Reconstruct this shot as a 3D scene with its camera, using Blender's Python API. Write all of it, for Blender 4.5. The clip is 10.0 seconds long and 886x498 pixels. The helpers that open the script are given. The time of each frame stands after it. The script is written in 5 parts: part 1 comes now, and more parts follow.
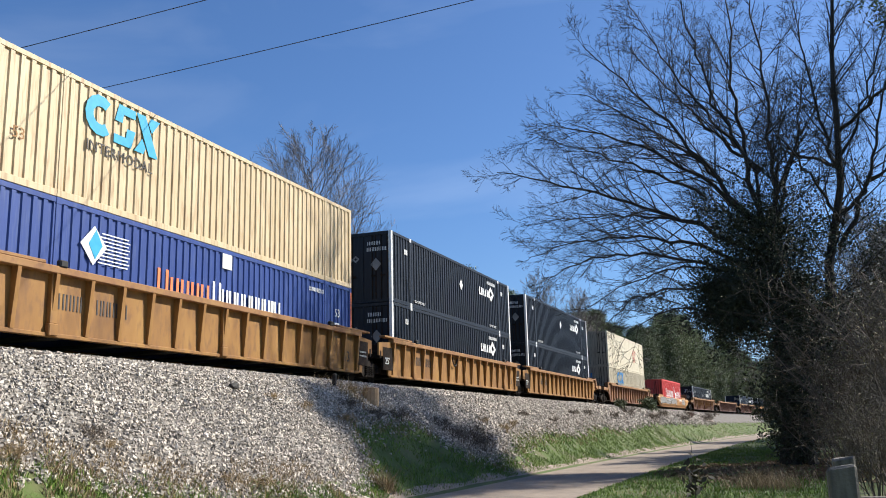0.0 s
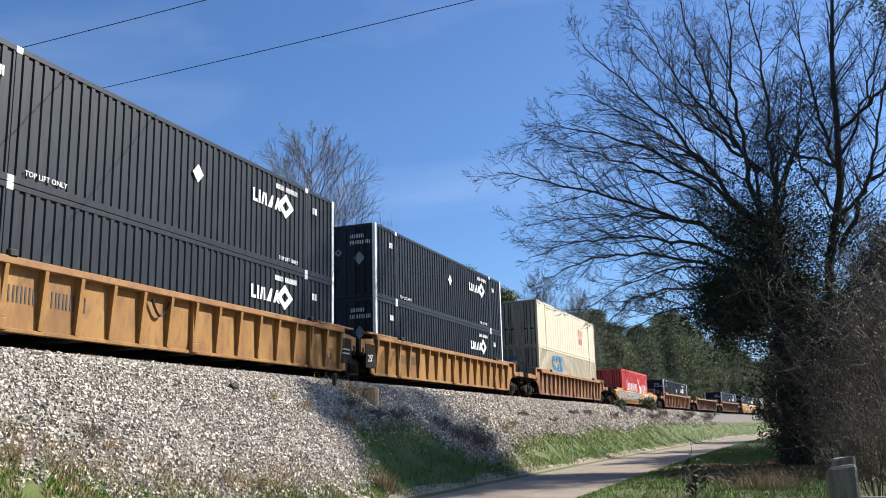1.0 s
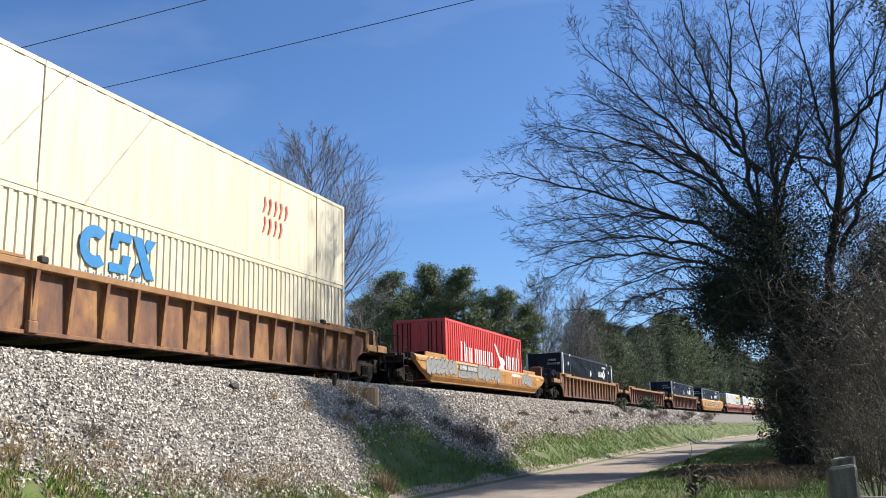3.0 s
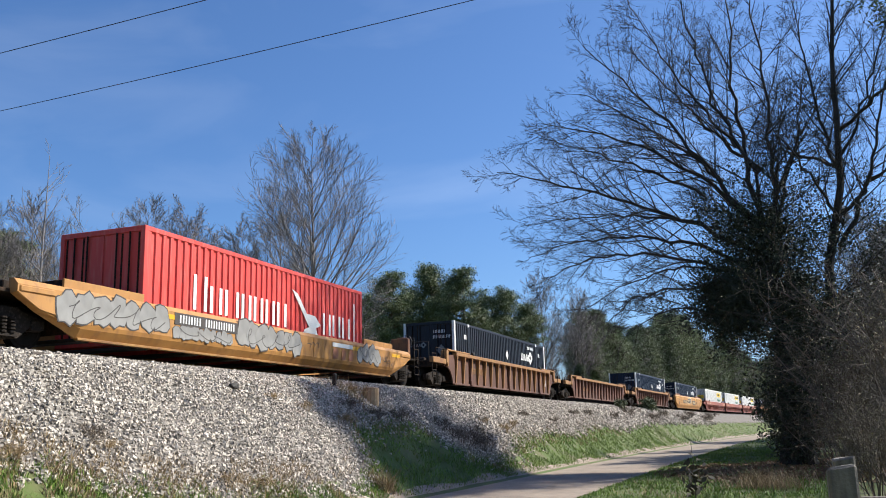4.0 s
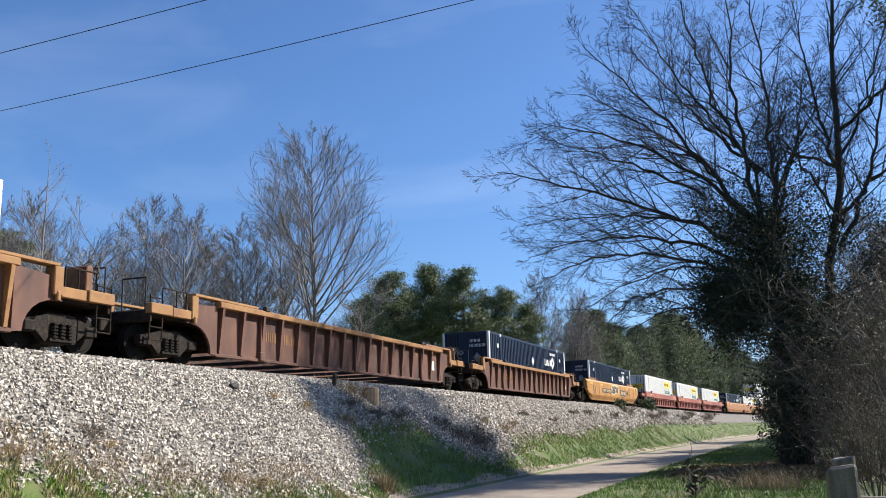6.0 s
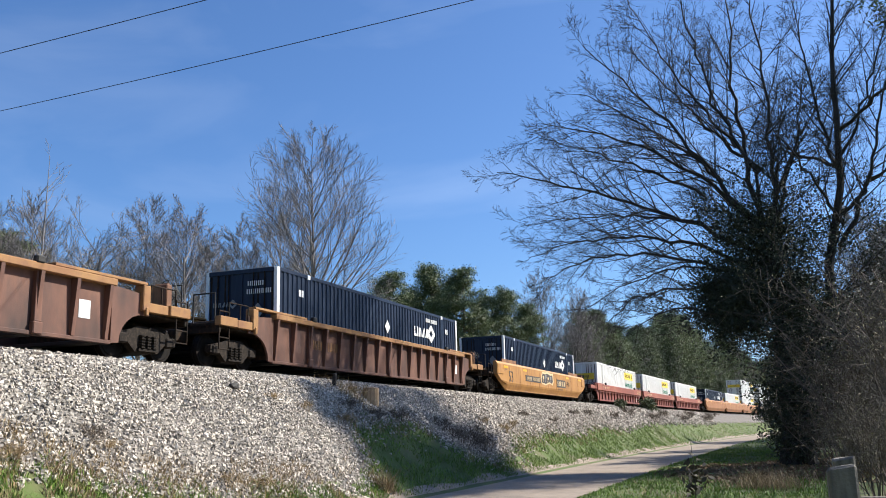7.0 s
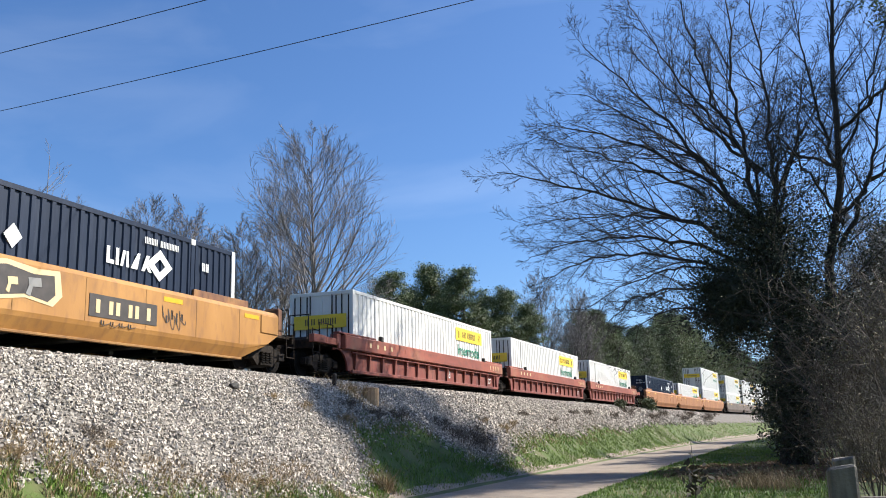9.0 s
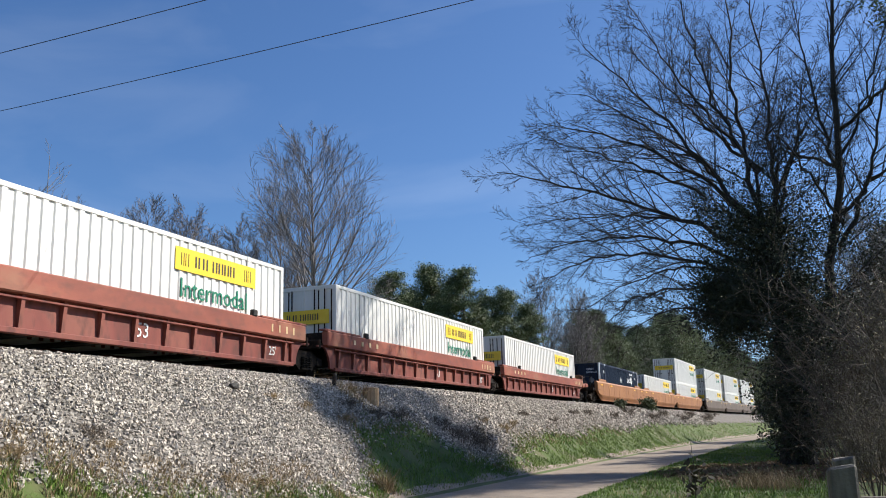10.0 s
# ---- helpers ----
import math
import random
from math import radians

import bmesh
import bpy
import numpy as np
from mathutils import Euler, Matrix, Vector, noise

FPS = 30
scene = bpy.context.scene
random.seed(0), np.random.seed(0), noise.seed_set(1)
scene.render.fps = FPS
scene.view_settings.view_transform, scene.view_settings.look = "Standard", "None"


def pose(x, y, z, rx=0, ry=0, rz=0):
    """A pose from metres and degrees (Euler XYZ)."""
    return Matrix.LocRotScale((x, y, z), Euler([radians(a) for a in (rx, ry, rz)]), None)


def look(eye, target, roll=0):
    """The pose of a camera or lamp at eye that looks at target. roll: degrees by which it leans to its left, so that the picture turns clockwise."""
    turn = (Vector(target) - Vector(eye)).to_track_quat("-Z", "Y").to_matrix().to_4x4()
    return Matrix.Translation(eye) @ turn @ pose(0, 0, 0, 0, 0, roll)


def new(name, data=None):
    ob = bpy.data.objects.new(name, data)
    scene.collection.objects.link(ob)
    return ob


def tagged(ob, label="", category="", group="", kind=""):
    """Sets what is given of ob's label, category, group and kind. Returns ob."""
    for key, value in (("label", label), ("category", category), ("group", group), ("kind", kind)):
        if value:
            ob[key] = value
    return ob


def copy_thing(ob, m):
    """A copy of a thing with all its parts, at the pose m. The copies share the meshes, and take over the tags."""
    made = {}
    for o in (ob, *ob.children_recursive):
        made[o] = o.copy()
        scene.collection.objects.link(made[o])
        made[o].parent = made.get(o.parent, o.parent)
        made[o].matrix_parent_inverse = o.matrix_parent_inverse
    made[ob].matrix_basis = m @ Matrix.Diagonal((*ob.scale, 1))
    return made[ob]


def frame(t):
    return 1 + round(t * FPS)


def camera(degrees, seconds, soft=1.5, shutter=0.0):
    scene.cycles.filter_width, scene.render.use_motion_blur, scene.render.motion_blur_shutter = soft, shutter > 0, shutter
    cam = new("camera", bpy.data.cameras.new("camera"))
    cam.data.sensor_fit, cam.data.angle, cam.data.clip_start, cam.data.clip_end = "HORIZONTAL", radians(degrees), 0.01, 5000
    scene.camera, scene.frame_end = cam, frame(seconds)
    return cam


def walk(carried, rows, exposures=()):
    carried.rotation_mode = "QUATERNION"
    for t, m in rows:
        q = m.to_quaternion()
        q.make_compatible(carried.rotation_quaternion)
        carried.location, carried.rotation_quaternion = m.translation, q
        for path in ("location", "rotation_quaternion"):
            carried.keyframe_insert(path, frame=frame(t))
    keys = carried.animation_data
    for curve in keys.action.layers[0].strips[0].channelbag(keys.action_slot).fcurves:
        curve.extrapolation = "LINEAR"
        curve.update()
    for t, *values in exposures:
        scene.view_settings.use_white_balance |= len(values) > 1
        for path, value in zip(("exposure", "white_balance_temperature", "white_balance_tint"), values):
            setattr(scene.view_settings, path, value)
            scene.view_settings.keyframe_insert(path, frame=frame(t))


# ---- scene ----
# The camera stands still beside the road; x = across the track, y = along it.
cam = camera(52.64, 10.0, soft=1.0)
YAW, TILT, LEAN = 19.30, 11.555, -1.457
EYE = Vector((0.0, 0.0, 1.6))
AIM = EYE + Vector((-math.sin(radians(YAW)) * math.cos(radians(TILT)),
                    math.cos(radians(YAW)) * math.cos(radians(TILT)), math.sin(radians(TILT)))) * 10
walk(cam, [(0, look(EYE, AIM, LEAN)), (10, look(EYE, AIM, LEAN))], exposures=[(t, e, 5720, 10) for t, e in ((0, 0.8), (0.5, 0.66), (1.0, 0.93), (1.5, 1.0), (2.5, 0.96), (4.0, 0.9), (4.5, 1.0), (9.0, 1.0), (9.5, 0.9), (10, 0.66))])

# ---- light ----
SUN = Vector((0.76, 0.56, 0.78)).normalized()
world = bpy.data.worlds.new("sky")
scene.world = world
world.use_nodes = True
wn = world.node_tree
sky = wn.nodes.new("ShaderNodeTexSky")
sky.sky_type = "NISHITA"
sky.sun_disc = False
sky.sun_elevation = math.asin(SUN.z)
sky.sun_rotation = math.atan2(SUN.x, SUN.y)
sky.air_density, sky.dust_density, sky.ozone_density = 1.0, 0.9, 7.5
# faint high cloud: paler, broken streaks in the blue
way = wn.nodes.new("ShaderNodeTexCoord")
span = wn.nodes.new("ShaderNodeMapping")
span.inputs["Scale"].default_value = (2.2, 5.0, 9.0)
span.inputs["Rotation"].default_value = (0.0, 0.35, 0.5)
wisp = wn.nodes.new("ShaderNodeTexNoise")
wisp.inputs["Scale"].default_value, wisp.inputs["Detail"].default_value, wisp.inputs["Distortion"].default_value = 1.0, 7, 0.6
thin = wn.nodes.new("ShaderNodeMapRange")
thin.inputs[1].default_value, thin.inputs[2].default_value, thin.inputs[4].default_value = 0.46, 0.80, 0.4
pale = wn.nodes.new("ShaderNodeHueSaturation")
pale.inputs["Saturation"].default_value, pale.inputs["Value"].default_value = 0.62, 1.28
veil = wn.nodes.new("ShaderNodeMix")
veil.data_type = "RGBA"
wn.links.new(way.outputs["Generated"], span.inputs[0])
wn.links.new(span.outputs[0], wisp.inputs["Vector"])
wn.links.new(wisp.outputs[0], thin.inputs[0])
wn.links.new(thin.outputs[0], veil.inputs["Factor"])
wn.links.new(sky.outputs[0], pale.inputs["Color"])
wn.links.new(sky.outputs[0], veil.inputs[6])
wn.links.new(pale.outputs[0], veil.inputs[7])
wn.links.new(veil.outputs[2], wn.nodes["Background"].inputs[0])
wn.nodes["Background"].inputs[1].default_value = 0.074
sun = new("sun", bpy.data.lights.new("sun", "SUN"))
sun.data.energy, sun.data.angle, sun.data.color = 5.0, radians(0.55), (1.0, 0.88, 0.69)
sun.matrix_world = look(SUN * 50, (0, 0, 0))


# ---- materials ----
def mat(name, colors, scale=3.0, rough=0.6, metal=0.0, bump=0.2, bump_scale=40.0, stretch=(1, 1, 1),
        detail=None, detail_amount=0.4, per_object=0.0, spec=0.5, island=0.0):
    """Two or more colours mixed by a broad noise, with finer stains, grain and relief."""
    m = bpy.data.materials.new(name)
    m.use_nodes = True
    t = m.node_tree
    n, l = t.nodes, t.links
    p = n["Principled BSDF"]
    co = n.new("ShaderNodeTexCoord")
    mp = n.new("ShaderNodeMapping")
    mp.inputs["Scale"].default_value = stretch
    l.new(co.outputs["Object"], mp.inputs[0])
    n1 = n.new("ShaderNodeTexNoise")
    n1.inputs["Scale"].default_value, n1.inputs["Detail"].default_value = scale, 6
    l.new(mp.outputs[0], n1.inputs["Vector"])
    ramp = n.new("ShaderNodeValToRGB")
    el = ramp.color_ramp.elements
    while len(el) < len(colors):
        el.new(0.5)
    for i, c in enumerate(colors):
        el[i].position = 0.3 + 0.4 * i / max(1, len(colors) - 1)
        el[i].color = (*c, 1)
    l.new(n1.outputs[0], ramp.inputs[0])
    out = ramp.outputs[0]
    n2 = n.new("ShaderNodeTexNoise")
    n2.inputs["Scale"].default_value, n2.inputs["Detail"].default_value = bump_scale, 8
    l.new(co.outputs["Object"], n2.inputs["Vector"])
    if detail:
        mx = n.new("ShaderNodeMix")
        mx.data_type = "RGBA"
        r2 = n.new("ShaderNodeMapRange")
        r2.inputs[1].default_value, r2.inputs[2].default_value = 0.5, 0.72
        r2.inputs[4].default_value = detail_amount
        n3 = n.new("ShaderNodeTexNoise")
        n3.inputs["Scale"].default_value, n3.inputs["Detail"].default_value = scale * 4.3, 10
        l.new(mp.outputs[0], n3.inputs["Vector"])
        l.new(n3.outputs[0], r2.inputs[0])
        l.new(r2.outputs[0], mx.inputs["Factor"])
        l.new(out, mx.inputs[6])
        mx.inputs[7].default_value = (*detail, 1)
        out = mx.outputs[2]
    if per_object or island:
        hs = n.new("ShaderNodeHueSaturation")
        if island:
            inf, sock = n.new("ShaderNodeNewGeometry"), "Random Per Island"
        else:
            inf, sock = n.new("ShaderNodeObjectInfo"), "Random"
        mr = n.new("ShaderNodeMapRange")
        amount = per_object or island
        mr.inputs[3].default_value, mr.inputs[4].default_value = 1 - amount, 1 + amount
        l.new(inf.outputs[sock], mr.inputs[0])
        l.new(mr.outputs[0], hs.inputs["Value"])
        l.new(out, hs.inputs["Color"])
        out = hs.outputs[0]
    l.new(out, p.inputs["Base Color"])
    p.inputs["Roughness"].default_value, p.inputs["Metallic"].default_value = rough, metal
    p.inputs["Specular IOR Level"].default_value = spec
    if bump:
        b = n.new("ShaderNodeBump")
        b.inputs["Strength"].default_value, b.inputs["Distance"].default_value = bump, 0.02
        l.new(n2.outputs[0], b.inputs["Height"])
        l.new(b.outputs[0], p.inputs["Normal"])
    return m


STREAK = (2.2, 2.2, 0.25)
M = dict(
    cream=mat("cream_paint", [(0.49, 0.38, 0.22), (0.60, 0.49, 0.31)], 1.2, 0.55, stretch=STREAK, detail=(0.27, 0.15, 0.065), detail_amount=0.65, bump=0.05),
    off_white=mat("off_white_paint", [(0.52, 0.455, 0.315), (0.62, 0.56, 0.42)], 1.1, 0.5, stretch=STREAK, detail=(0.48, 0.40, 0.27), detail_amount=0.3, bump=0.05),
    white=mat("white_paint", [(0.68, 0.67, 0.63), (0.76, 0.75, 0.71)], 1.1, 0.45, stretch=STREAK, detail=(0.55, 0.53, 0.49), detail_amount=0.25, bump=0.04),
    # cream for end walls: real stains, plus darkening for their shaded side
    shaded_grimy_cream=mat("shaded_stained_cream_paint", [(0.24, 0.20, 0.14), (0.36, 0.31, 0.225)], 1.4, 0.6, stretch=STREAK, detail=(0.08, 0.06, 0.045), detail_amount=0.7, bump=0.08),
    blue=mat("blue_paint", [(0.02, 0.045, 0.19), (0.03, 0.062, 0.24)], 1.2, 0.45, stretch=STREAK, detail=(0.12, 0.15, 0.25), detail_amount=0.3, bump=0.05),
    charcoal=mat("charcoal_paint", [(0.0075, 0.0108, 0.0175), (0.012, 0.0165, 0.025)], 1.0, 0.5, stretch=STREAK, detail=(0.045, 0.05, 0.055), detail_amount=0.35, bump=0.05, spec=0.3),
    navy=mat("navy_paint", [(0.0065, 0.014, 0.034), (0.0105, 0.020, 0.045)], 1.0, 0.46, stretch=STREAK, detail=(0.05, 0.06, 0.09), detail_amount=0.3, bump=0.05, spec=0.3),
    red=mat("red_paint", [(0.55, 0.045, 0.035), (0.64, 0.065, 0.05)], 1.2, 0.5, stretch=STREAK, detail=(0.60, 0.25, 0.2), detail_amount=0.3, bump=0.05),
    yellow=mat("weathered_yellow_paint", [(0.155, 0.070, 0.016), (0.255, 0.124, 0.026), (0.31, 0.165, 0.038)], 1.6, 0.65, stretch=(1, 1, 0.4), detail=(0.12, 0.055, 0.025), detail_amount=0.6, bump=0.15),
    fresh_yellow=mat("yellow_paint", [(0.31, 0.145, 0.03), (0.42, 0.21, 0.05)], 1.0, 0.6, stretch=(1, 1, 0.4), detail=(0.19, 0.09, 0.035), detail_amount=0.6, bump=0.1),
    orange=mat("faded_orange_paint", [(0.24, 0.10, 0.035), (0.34, 0.15, 0.05)], 1.0, 0.65, stretch=(1, 1, 0.4), detail=(0.18, 0.08, 0.04), detail_amount=0.5, bump=0.1),
    rust=mat("rusted_brown_steel", [(0.075, 0.036, 0.024), (0.17, 0.075, 0.035), (0.32, 0.16, 0.05)], 1.3, 0.75, stretch=(1, 1, 0.5), detail=(0.05, 0.028, 0.02), detail_amount=0.6, bump=0.2),
    brown=mat("brown_paint", [(0.045, 0.021, 0.015), (0.10, 0.042, 0.026), (0.155, 0.068, 0.04)], 1.3, 0.68, stretch=(1, 1, 0.5), detail=(0.07, 0.035, 0.025), detail_amount=0.5, bump=0.12),
    sill_tan=mat("faded_yellow_sill", [(0.30, 0.16, 0.05), (0.22, 0.10, 0.035)], 1.5, 0.7, detail=(0.16, 0.07, 0.035), detail_amount=0.6, bump=0.15),
    car_red=mat("faded_red_steel", [(0.11, 0.03, 0.022), (0.20, 0.048, 0.034), (0.23, 0.075, 0.05)], 1.1, 0.65, stretch=(1, 1, 0.5), detail=(0.055, 0.025, 0.02), detail_amount=0.65, bump=0.1),
    band_red=mat("faded_red_band", [(0.20, 0.055, 0.035), (0.30, 0.085, 0.05), (0.30, 0.15, 0.085)], 0.9, 0.62, stretch=(1, 0.5, 1), detail=(0.11, 0.05, 0.035), detail_amount=0.55, bump=0.1),
    car_grey=mat("grimy_brown_steel", [(0.10, 0.075, 0.06), (0.15, 0.11, 0.085)], 1.0, 0.7, detail=(0.05, 0.04, 0.035), bump=0.12),
    black=mat("black_steel", [(0.008, 0.0075, 0.007), (0.018, 0.016, 0.014)], 3.0, 0.7, detail=(0.04, 0.028, 0.02), bump=0.15),
    # wheel steel: brake dust, with the overhang's shade also put into the colour
    wheel=mat("dusty_shaded_wheel_steel", [(0.007, 0.006, 0.005), (0.016, 0.012, 0.010)], 6.0, 0.7, metal=0.2, bump=0.1, spec=0.15),
    grime=mat("oily_black_brown_grime", [(0.010, 0.008, 0.006), (0.028, 0.019, 0.013)], 2.2, 0.75, detail=(0.09, 0.045, 0.022), detail_amount=0.5, bump=0.2, spec=0.15),
    # dusty cast frames, base darkened for the shade under the car sides
    frame_steel=mat("dusty_shaded_cast_steel", [(0.010, 0.008, 0.007), (0.024, 0.018, 0.014)], 4.0, 0.75, detail=(0.10, 0.075, 0.055), detail_amount=0.4, bump=0.15, spec=0.15),
    rail=mat("rusty_rail_steel", [(0.11, 0.06, 0.04), (0.17, 0.09, 0.055)], 6.0, 0.6, metal=0.3),
    mark_white=mat("white_lettering", [(0.74, 0.74, 0.72), (0.8, 0.8, 0.78)], 6.0, 0.5, bump=0, detail=(0.5, 0.5, 0.5), detail_amount=0.4),
    mark_blue=mat("blue_lettering", [(0.02, 0.15, 0.36), (0.03, 0.19, 0.42)], 5.0, 0.5, bump=0),
    mark_cyan=mat("light_blue_lettering", [(0.03, 0.30, 0.52), (0.05, 0.36, 0.58)], 5.0, 0.5, bump=0),
    mark_dark=mat("dark_lettering", [(0.035, 0.03, 0.028), (0.06, 0.05, 0.045)], 5.0, 0.6, bump=0),
    mark_orange=mat("orange_lettering", [(0.75, 0.18, 0.06), (0.8, 0.24, 0.09)], 5.0, 0.5, bump=0),
    mark_red=mat("red_spray_paint", [(0.6, 0.09, 0.06), (0.7, 0.16, 0.12)], 5.0, 0.5, bump=0),
    mark_red_faded=mat("worn_red_paint", [(0.26, 0.09, 0.05), (0.34, 0.15, 0.06)], 5.0, 0.6, bump=0),
    mark_green=mat("green_lettering", [(0.01, 0.16, 0.09), (0.015, 0.2, 0.11)], 5.0, 0.5, bump=0),
    mark_yellow=mat("yellow_sign", [(0.82, 0.56, 0.02), (0.86, 0.62, 0.04)], 5.0, 0.5, bump=0),
    spray_grey=mat("silver_spray_paint", [(0.19, 0.185, 0.175), (0.29, 0.285, 0.27)], 2.0, 0.5, bump=0),
    reflector=mat("yellow_reflector", [(0.65, 0.34, 0.01), (0.7, 0.4, 0.02)], 3.0, 0.4, bump=0),
    spray_tan=mat("faded_tan_paint", [(0.62, 0.46, 0.24), (0.68, 0.52, 0.3)], 2.0, 0.5, bump=0),
    bark=mat("dark_grey_bark", [(0.022, 0.019, 0.016), (0.05, 0.043, 0.036)], 2.5, 0.9, bump=0.7, bump_scale=18, stretch=(3, 3, 0.6)),
    pale_bark=mat("pale_grey_bark", [(0.14, 0.125, 0.115), (0.23, 0.205, 0.188)], 2.5, 0.9, bump=0.5, bump_scale=18, stretch=(3, 3, 0.6)),
    pine_bark=mat("pine_bark", [(0.11, 0.07, 0.045), (0.19, 0.13, 0.09)], 3, 0.9, bump=0.6, bump_scale=15, stretch=(3, 3, 0.6)),
    needles=mat("pine_needles", [(0.075, 0.10, 0.035), (0.15, 0.18, 0.065)], 0.5, 0.6, bump=0, island=0.45),
    cedar=mat("cedar_needles", [(0.055, 0.075, 0.032), (0.11, 0.135, 0.058)], 0.5, 0.65, bump=0, island=0.45),
    ivy=mat("ivy_leaves", [(0.02, 0.027, 0.012), (0.042, 0.05, 0.022)], 2.0, 0.65, bump=0, island=0.4),
    budding=mat("budding_leaves", [(0.16, 0.15, 0.06), (0.24, 0.20, 0.09)], 2.0, 0.6, bump=0, island=0.35),
    stone=mat("pale_ballast_stone", [(0.26, 0.23, 0.19), (0.50, 0.45, 0.385)], 9.0, 0.85, bump=0.3, bump_scale=60, island=0.62),
    # bed colours darkened to give the shade in gaps between the stones
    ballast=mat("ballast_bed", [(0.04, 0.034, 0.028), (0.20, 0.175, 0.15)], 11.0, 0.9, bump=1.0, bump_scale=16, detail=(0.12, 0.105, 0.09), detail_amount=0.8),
    tie=mat("creosoted_tie", [(0.045, 0.034, 0.026), (0.08, 0.062, 0.05)], 4.0, 0.85, per_object=0.3, bump=0.5),
    wood=mat("weathered_fence_wood", [(0.10, 0.086, 0.07), (0.20, 0.175, 0.145)], 5.0, 0.85, stretch=(4, 4, 0.6), bump=0.5),
    leaf_litter=mat("dry_leaf", [(0.14, 0.09, 0.05), (0.24, 0.16, 0.09)], 2.0, 0.8, bump=0, island=0.3),
    tan_log=mat("cut_log_end", [(0.30, 0.20, 0.11), (0.40, 0.28, 0.16)], 6.0, 0.85, bump=0.4),
    grass=mat("spring_grass", [(0.085, 0.155, 0.012), (0.16, 0.25, 0.025)], 0.7, 0.6, bump=0, island=0.4),
    straw=mat("dry_grass", [(0.24, 0.17, 0.085), (0.36, 0.27, 0.14)], 0.8, 0.7, bump=0, island=0.35),
    twig=mat("dry_brush_twigs", [(0.07, 0.054, 0.04), (0.15, 0.118, 0.088)], 1.0, 0.85, bump=0, island=0.45),
    weed=mat("dark_weed", [(0.035, 0.03, 0.018), (0.06, 0.05, 0.025)], 2.0, 0.7, bump=0),
    wire=mat("black_cable", [(0.015, 0.015, 0.016), (0.025, 0.025, 0.025)], 2.0, 0.6, bump=0),
)


# ---- mesh tools ----
def box(bm, x0, x1, y0, y1, z0, z1, bev=0.0):
    r = bmesh.ops.create_cube(bm, size=1, matrix=Matrix.LocRotScale(((x0 + x1) / 2, (y0 + y1) / 2, (z0 + z1) / 2), None, (abs(x1 - x0), abs(y1 - y0), abs(z1 - z0))))
    if bev:
        es = {e for v in r["verts"] for e in v.link_edges}
        bmesh.ops.bevel(bm, geom=list(es), offset=bev, segments=1, affect="EDGES")


def tube(bm, a, b, r, n=8, r2=None):
    a, b = Vector(a), Vector(b)
    q = (b - a).to_track_quat("Z", "Y")
    bmesh.ops.create_cone(bm, cap_ends=True, segments=n, radius1=r, radius2=r if r2 is None else r2, depth=(b - a).length,
                          matrix=Matrix.LocRotScale((a + b) / 2, q, None))


def prism(bm, pts, x0, x1):
    """A plate of the outline pts (y, z), from x0 to x1."""
    a = [bm.verts.new((x0, y, z)) for y, z in pts]
    b = [bm.verts.new((x1, y, z)) for y, z in pts]
    bm.faces.new(a)
    bm.faces.new(b[::-1])
    for i in range(len(pts)):
        j = (i + 1) % len(pts)
        bm.faces.new((a[j], a[i], b[i], b[j]))


def mesh_of(name, bm, material):
    bmesh.ops.recalc_face_normals(bm, faces=bm.faces)
    me = bpy.data.meshes.new(name)
    bm.to_mesh(me)
    bm.free()
    me.materials.append(material)
    return me


def part(name, bm, material, parent, label=""):
    """One mesh object under a thing or under a part; bm may be a finished mesh."""
    me = bm if isinstance(bm, bpy.types.Mesh) else mesh_of(name, bm, material)
    ob = new(name, me)
    ob.parent = parent
    if label:
        ob["label"] = label
    return ob


def raw_mesh(name, verts, faces, material, smooth=False):
    me = bpy.data.meshes.new(name)
    me.from_pydata(verts, [], faces)
    me.materials.append(material)
    if smooth:
        me.polygons.foreach_set("use_smooth", [True] * len(me.polygons))
    return me


def joined(name, chunks, material):
    """Chunks of (verts array, faces array with equal corner counts) in one mesh."""
    vs, fs, off = [], [], 0
    for v, f in chunks:
        vs.append(np.asarray(v, float).reshape(-1, 3))
        fs.append(np.asarray(f, int) + off)
        off += len(vs[-1])
    v = np.concatenate(vs)
    me = bpy.data.meshes.new(name)
    flat = np.concatenate([f.ravel() for f in fs]).astype(np.int32)
    sizes = np.concatenate([np.full(len(f), f.shape[1]) for f in fs]).astype(np.int32)
    me.vertices.add(len(v))
    me.vertices.foreach_set("co", v.ravel().astype(np.float32))
    me.loops.add(len(flat))
    me.loops.foreach_set("vertex_index", flat)
    me.polygons.add(len(sizes))
    me.polygons.foreach_set("loop_start", np.concatenate(([0], np.cumsum(sizes)[:-1])).astype(np.int32))
    me.polygons.foreach_set("loop_total", sizes)
    me.update(calc_edges=True)
    me.validate()
    me.shade_flat()
    me.materials.append(material)
    return me


def text_mesh(words, size, material, depth=0.004):
    cu = bpy.data.curves.new("lettering", "FONT")
    cu.body, cu.size, cu.extrude, cu.resolution_u = words, size, depth, 2
    ob = bpy.data.objects.new("lettering", cu)
    scene.collection.objects.link(ob)
    dg = bpy.context.evaluated_depsgraph_get()
    me = bpy.data.meshes.new_from_object(ob.evaluated_get(dg))
    bpy.data.objects.remove(ob)
    me.materials.clear()
    me.materials.append(material)
    return me


SIDE = pose(0, 0, 0, 90, 0, 90)   # lettering on a side that faces +x
END = pose(0, 0, 0, 90, 0, 0)     # lettering on an end that faces -y


# ---- lie of the land ----
BEND = 3.306e-4
RAIL = 3.485


def track_x(y):
    return -15.25 + BEND * y * abs(y) if y > 0 else -15.25


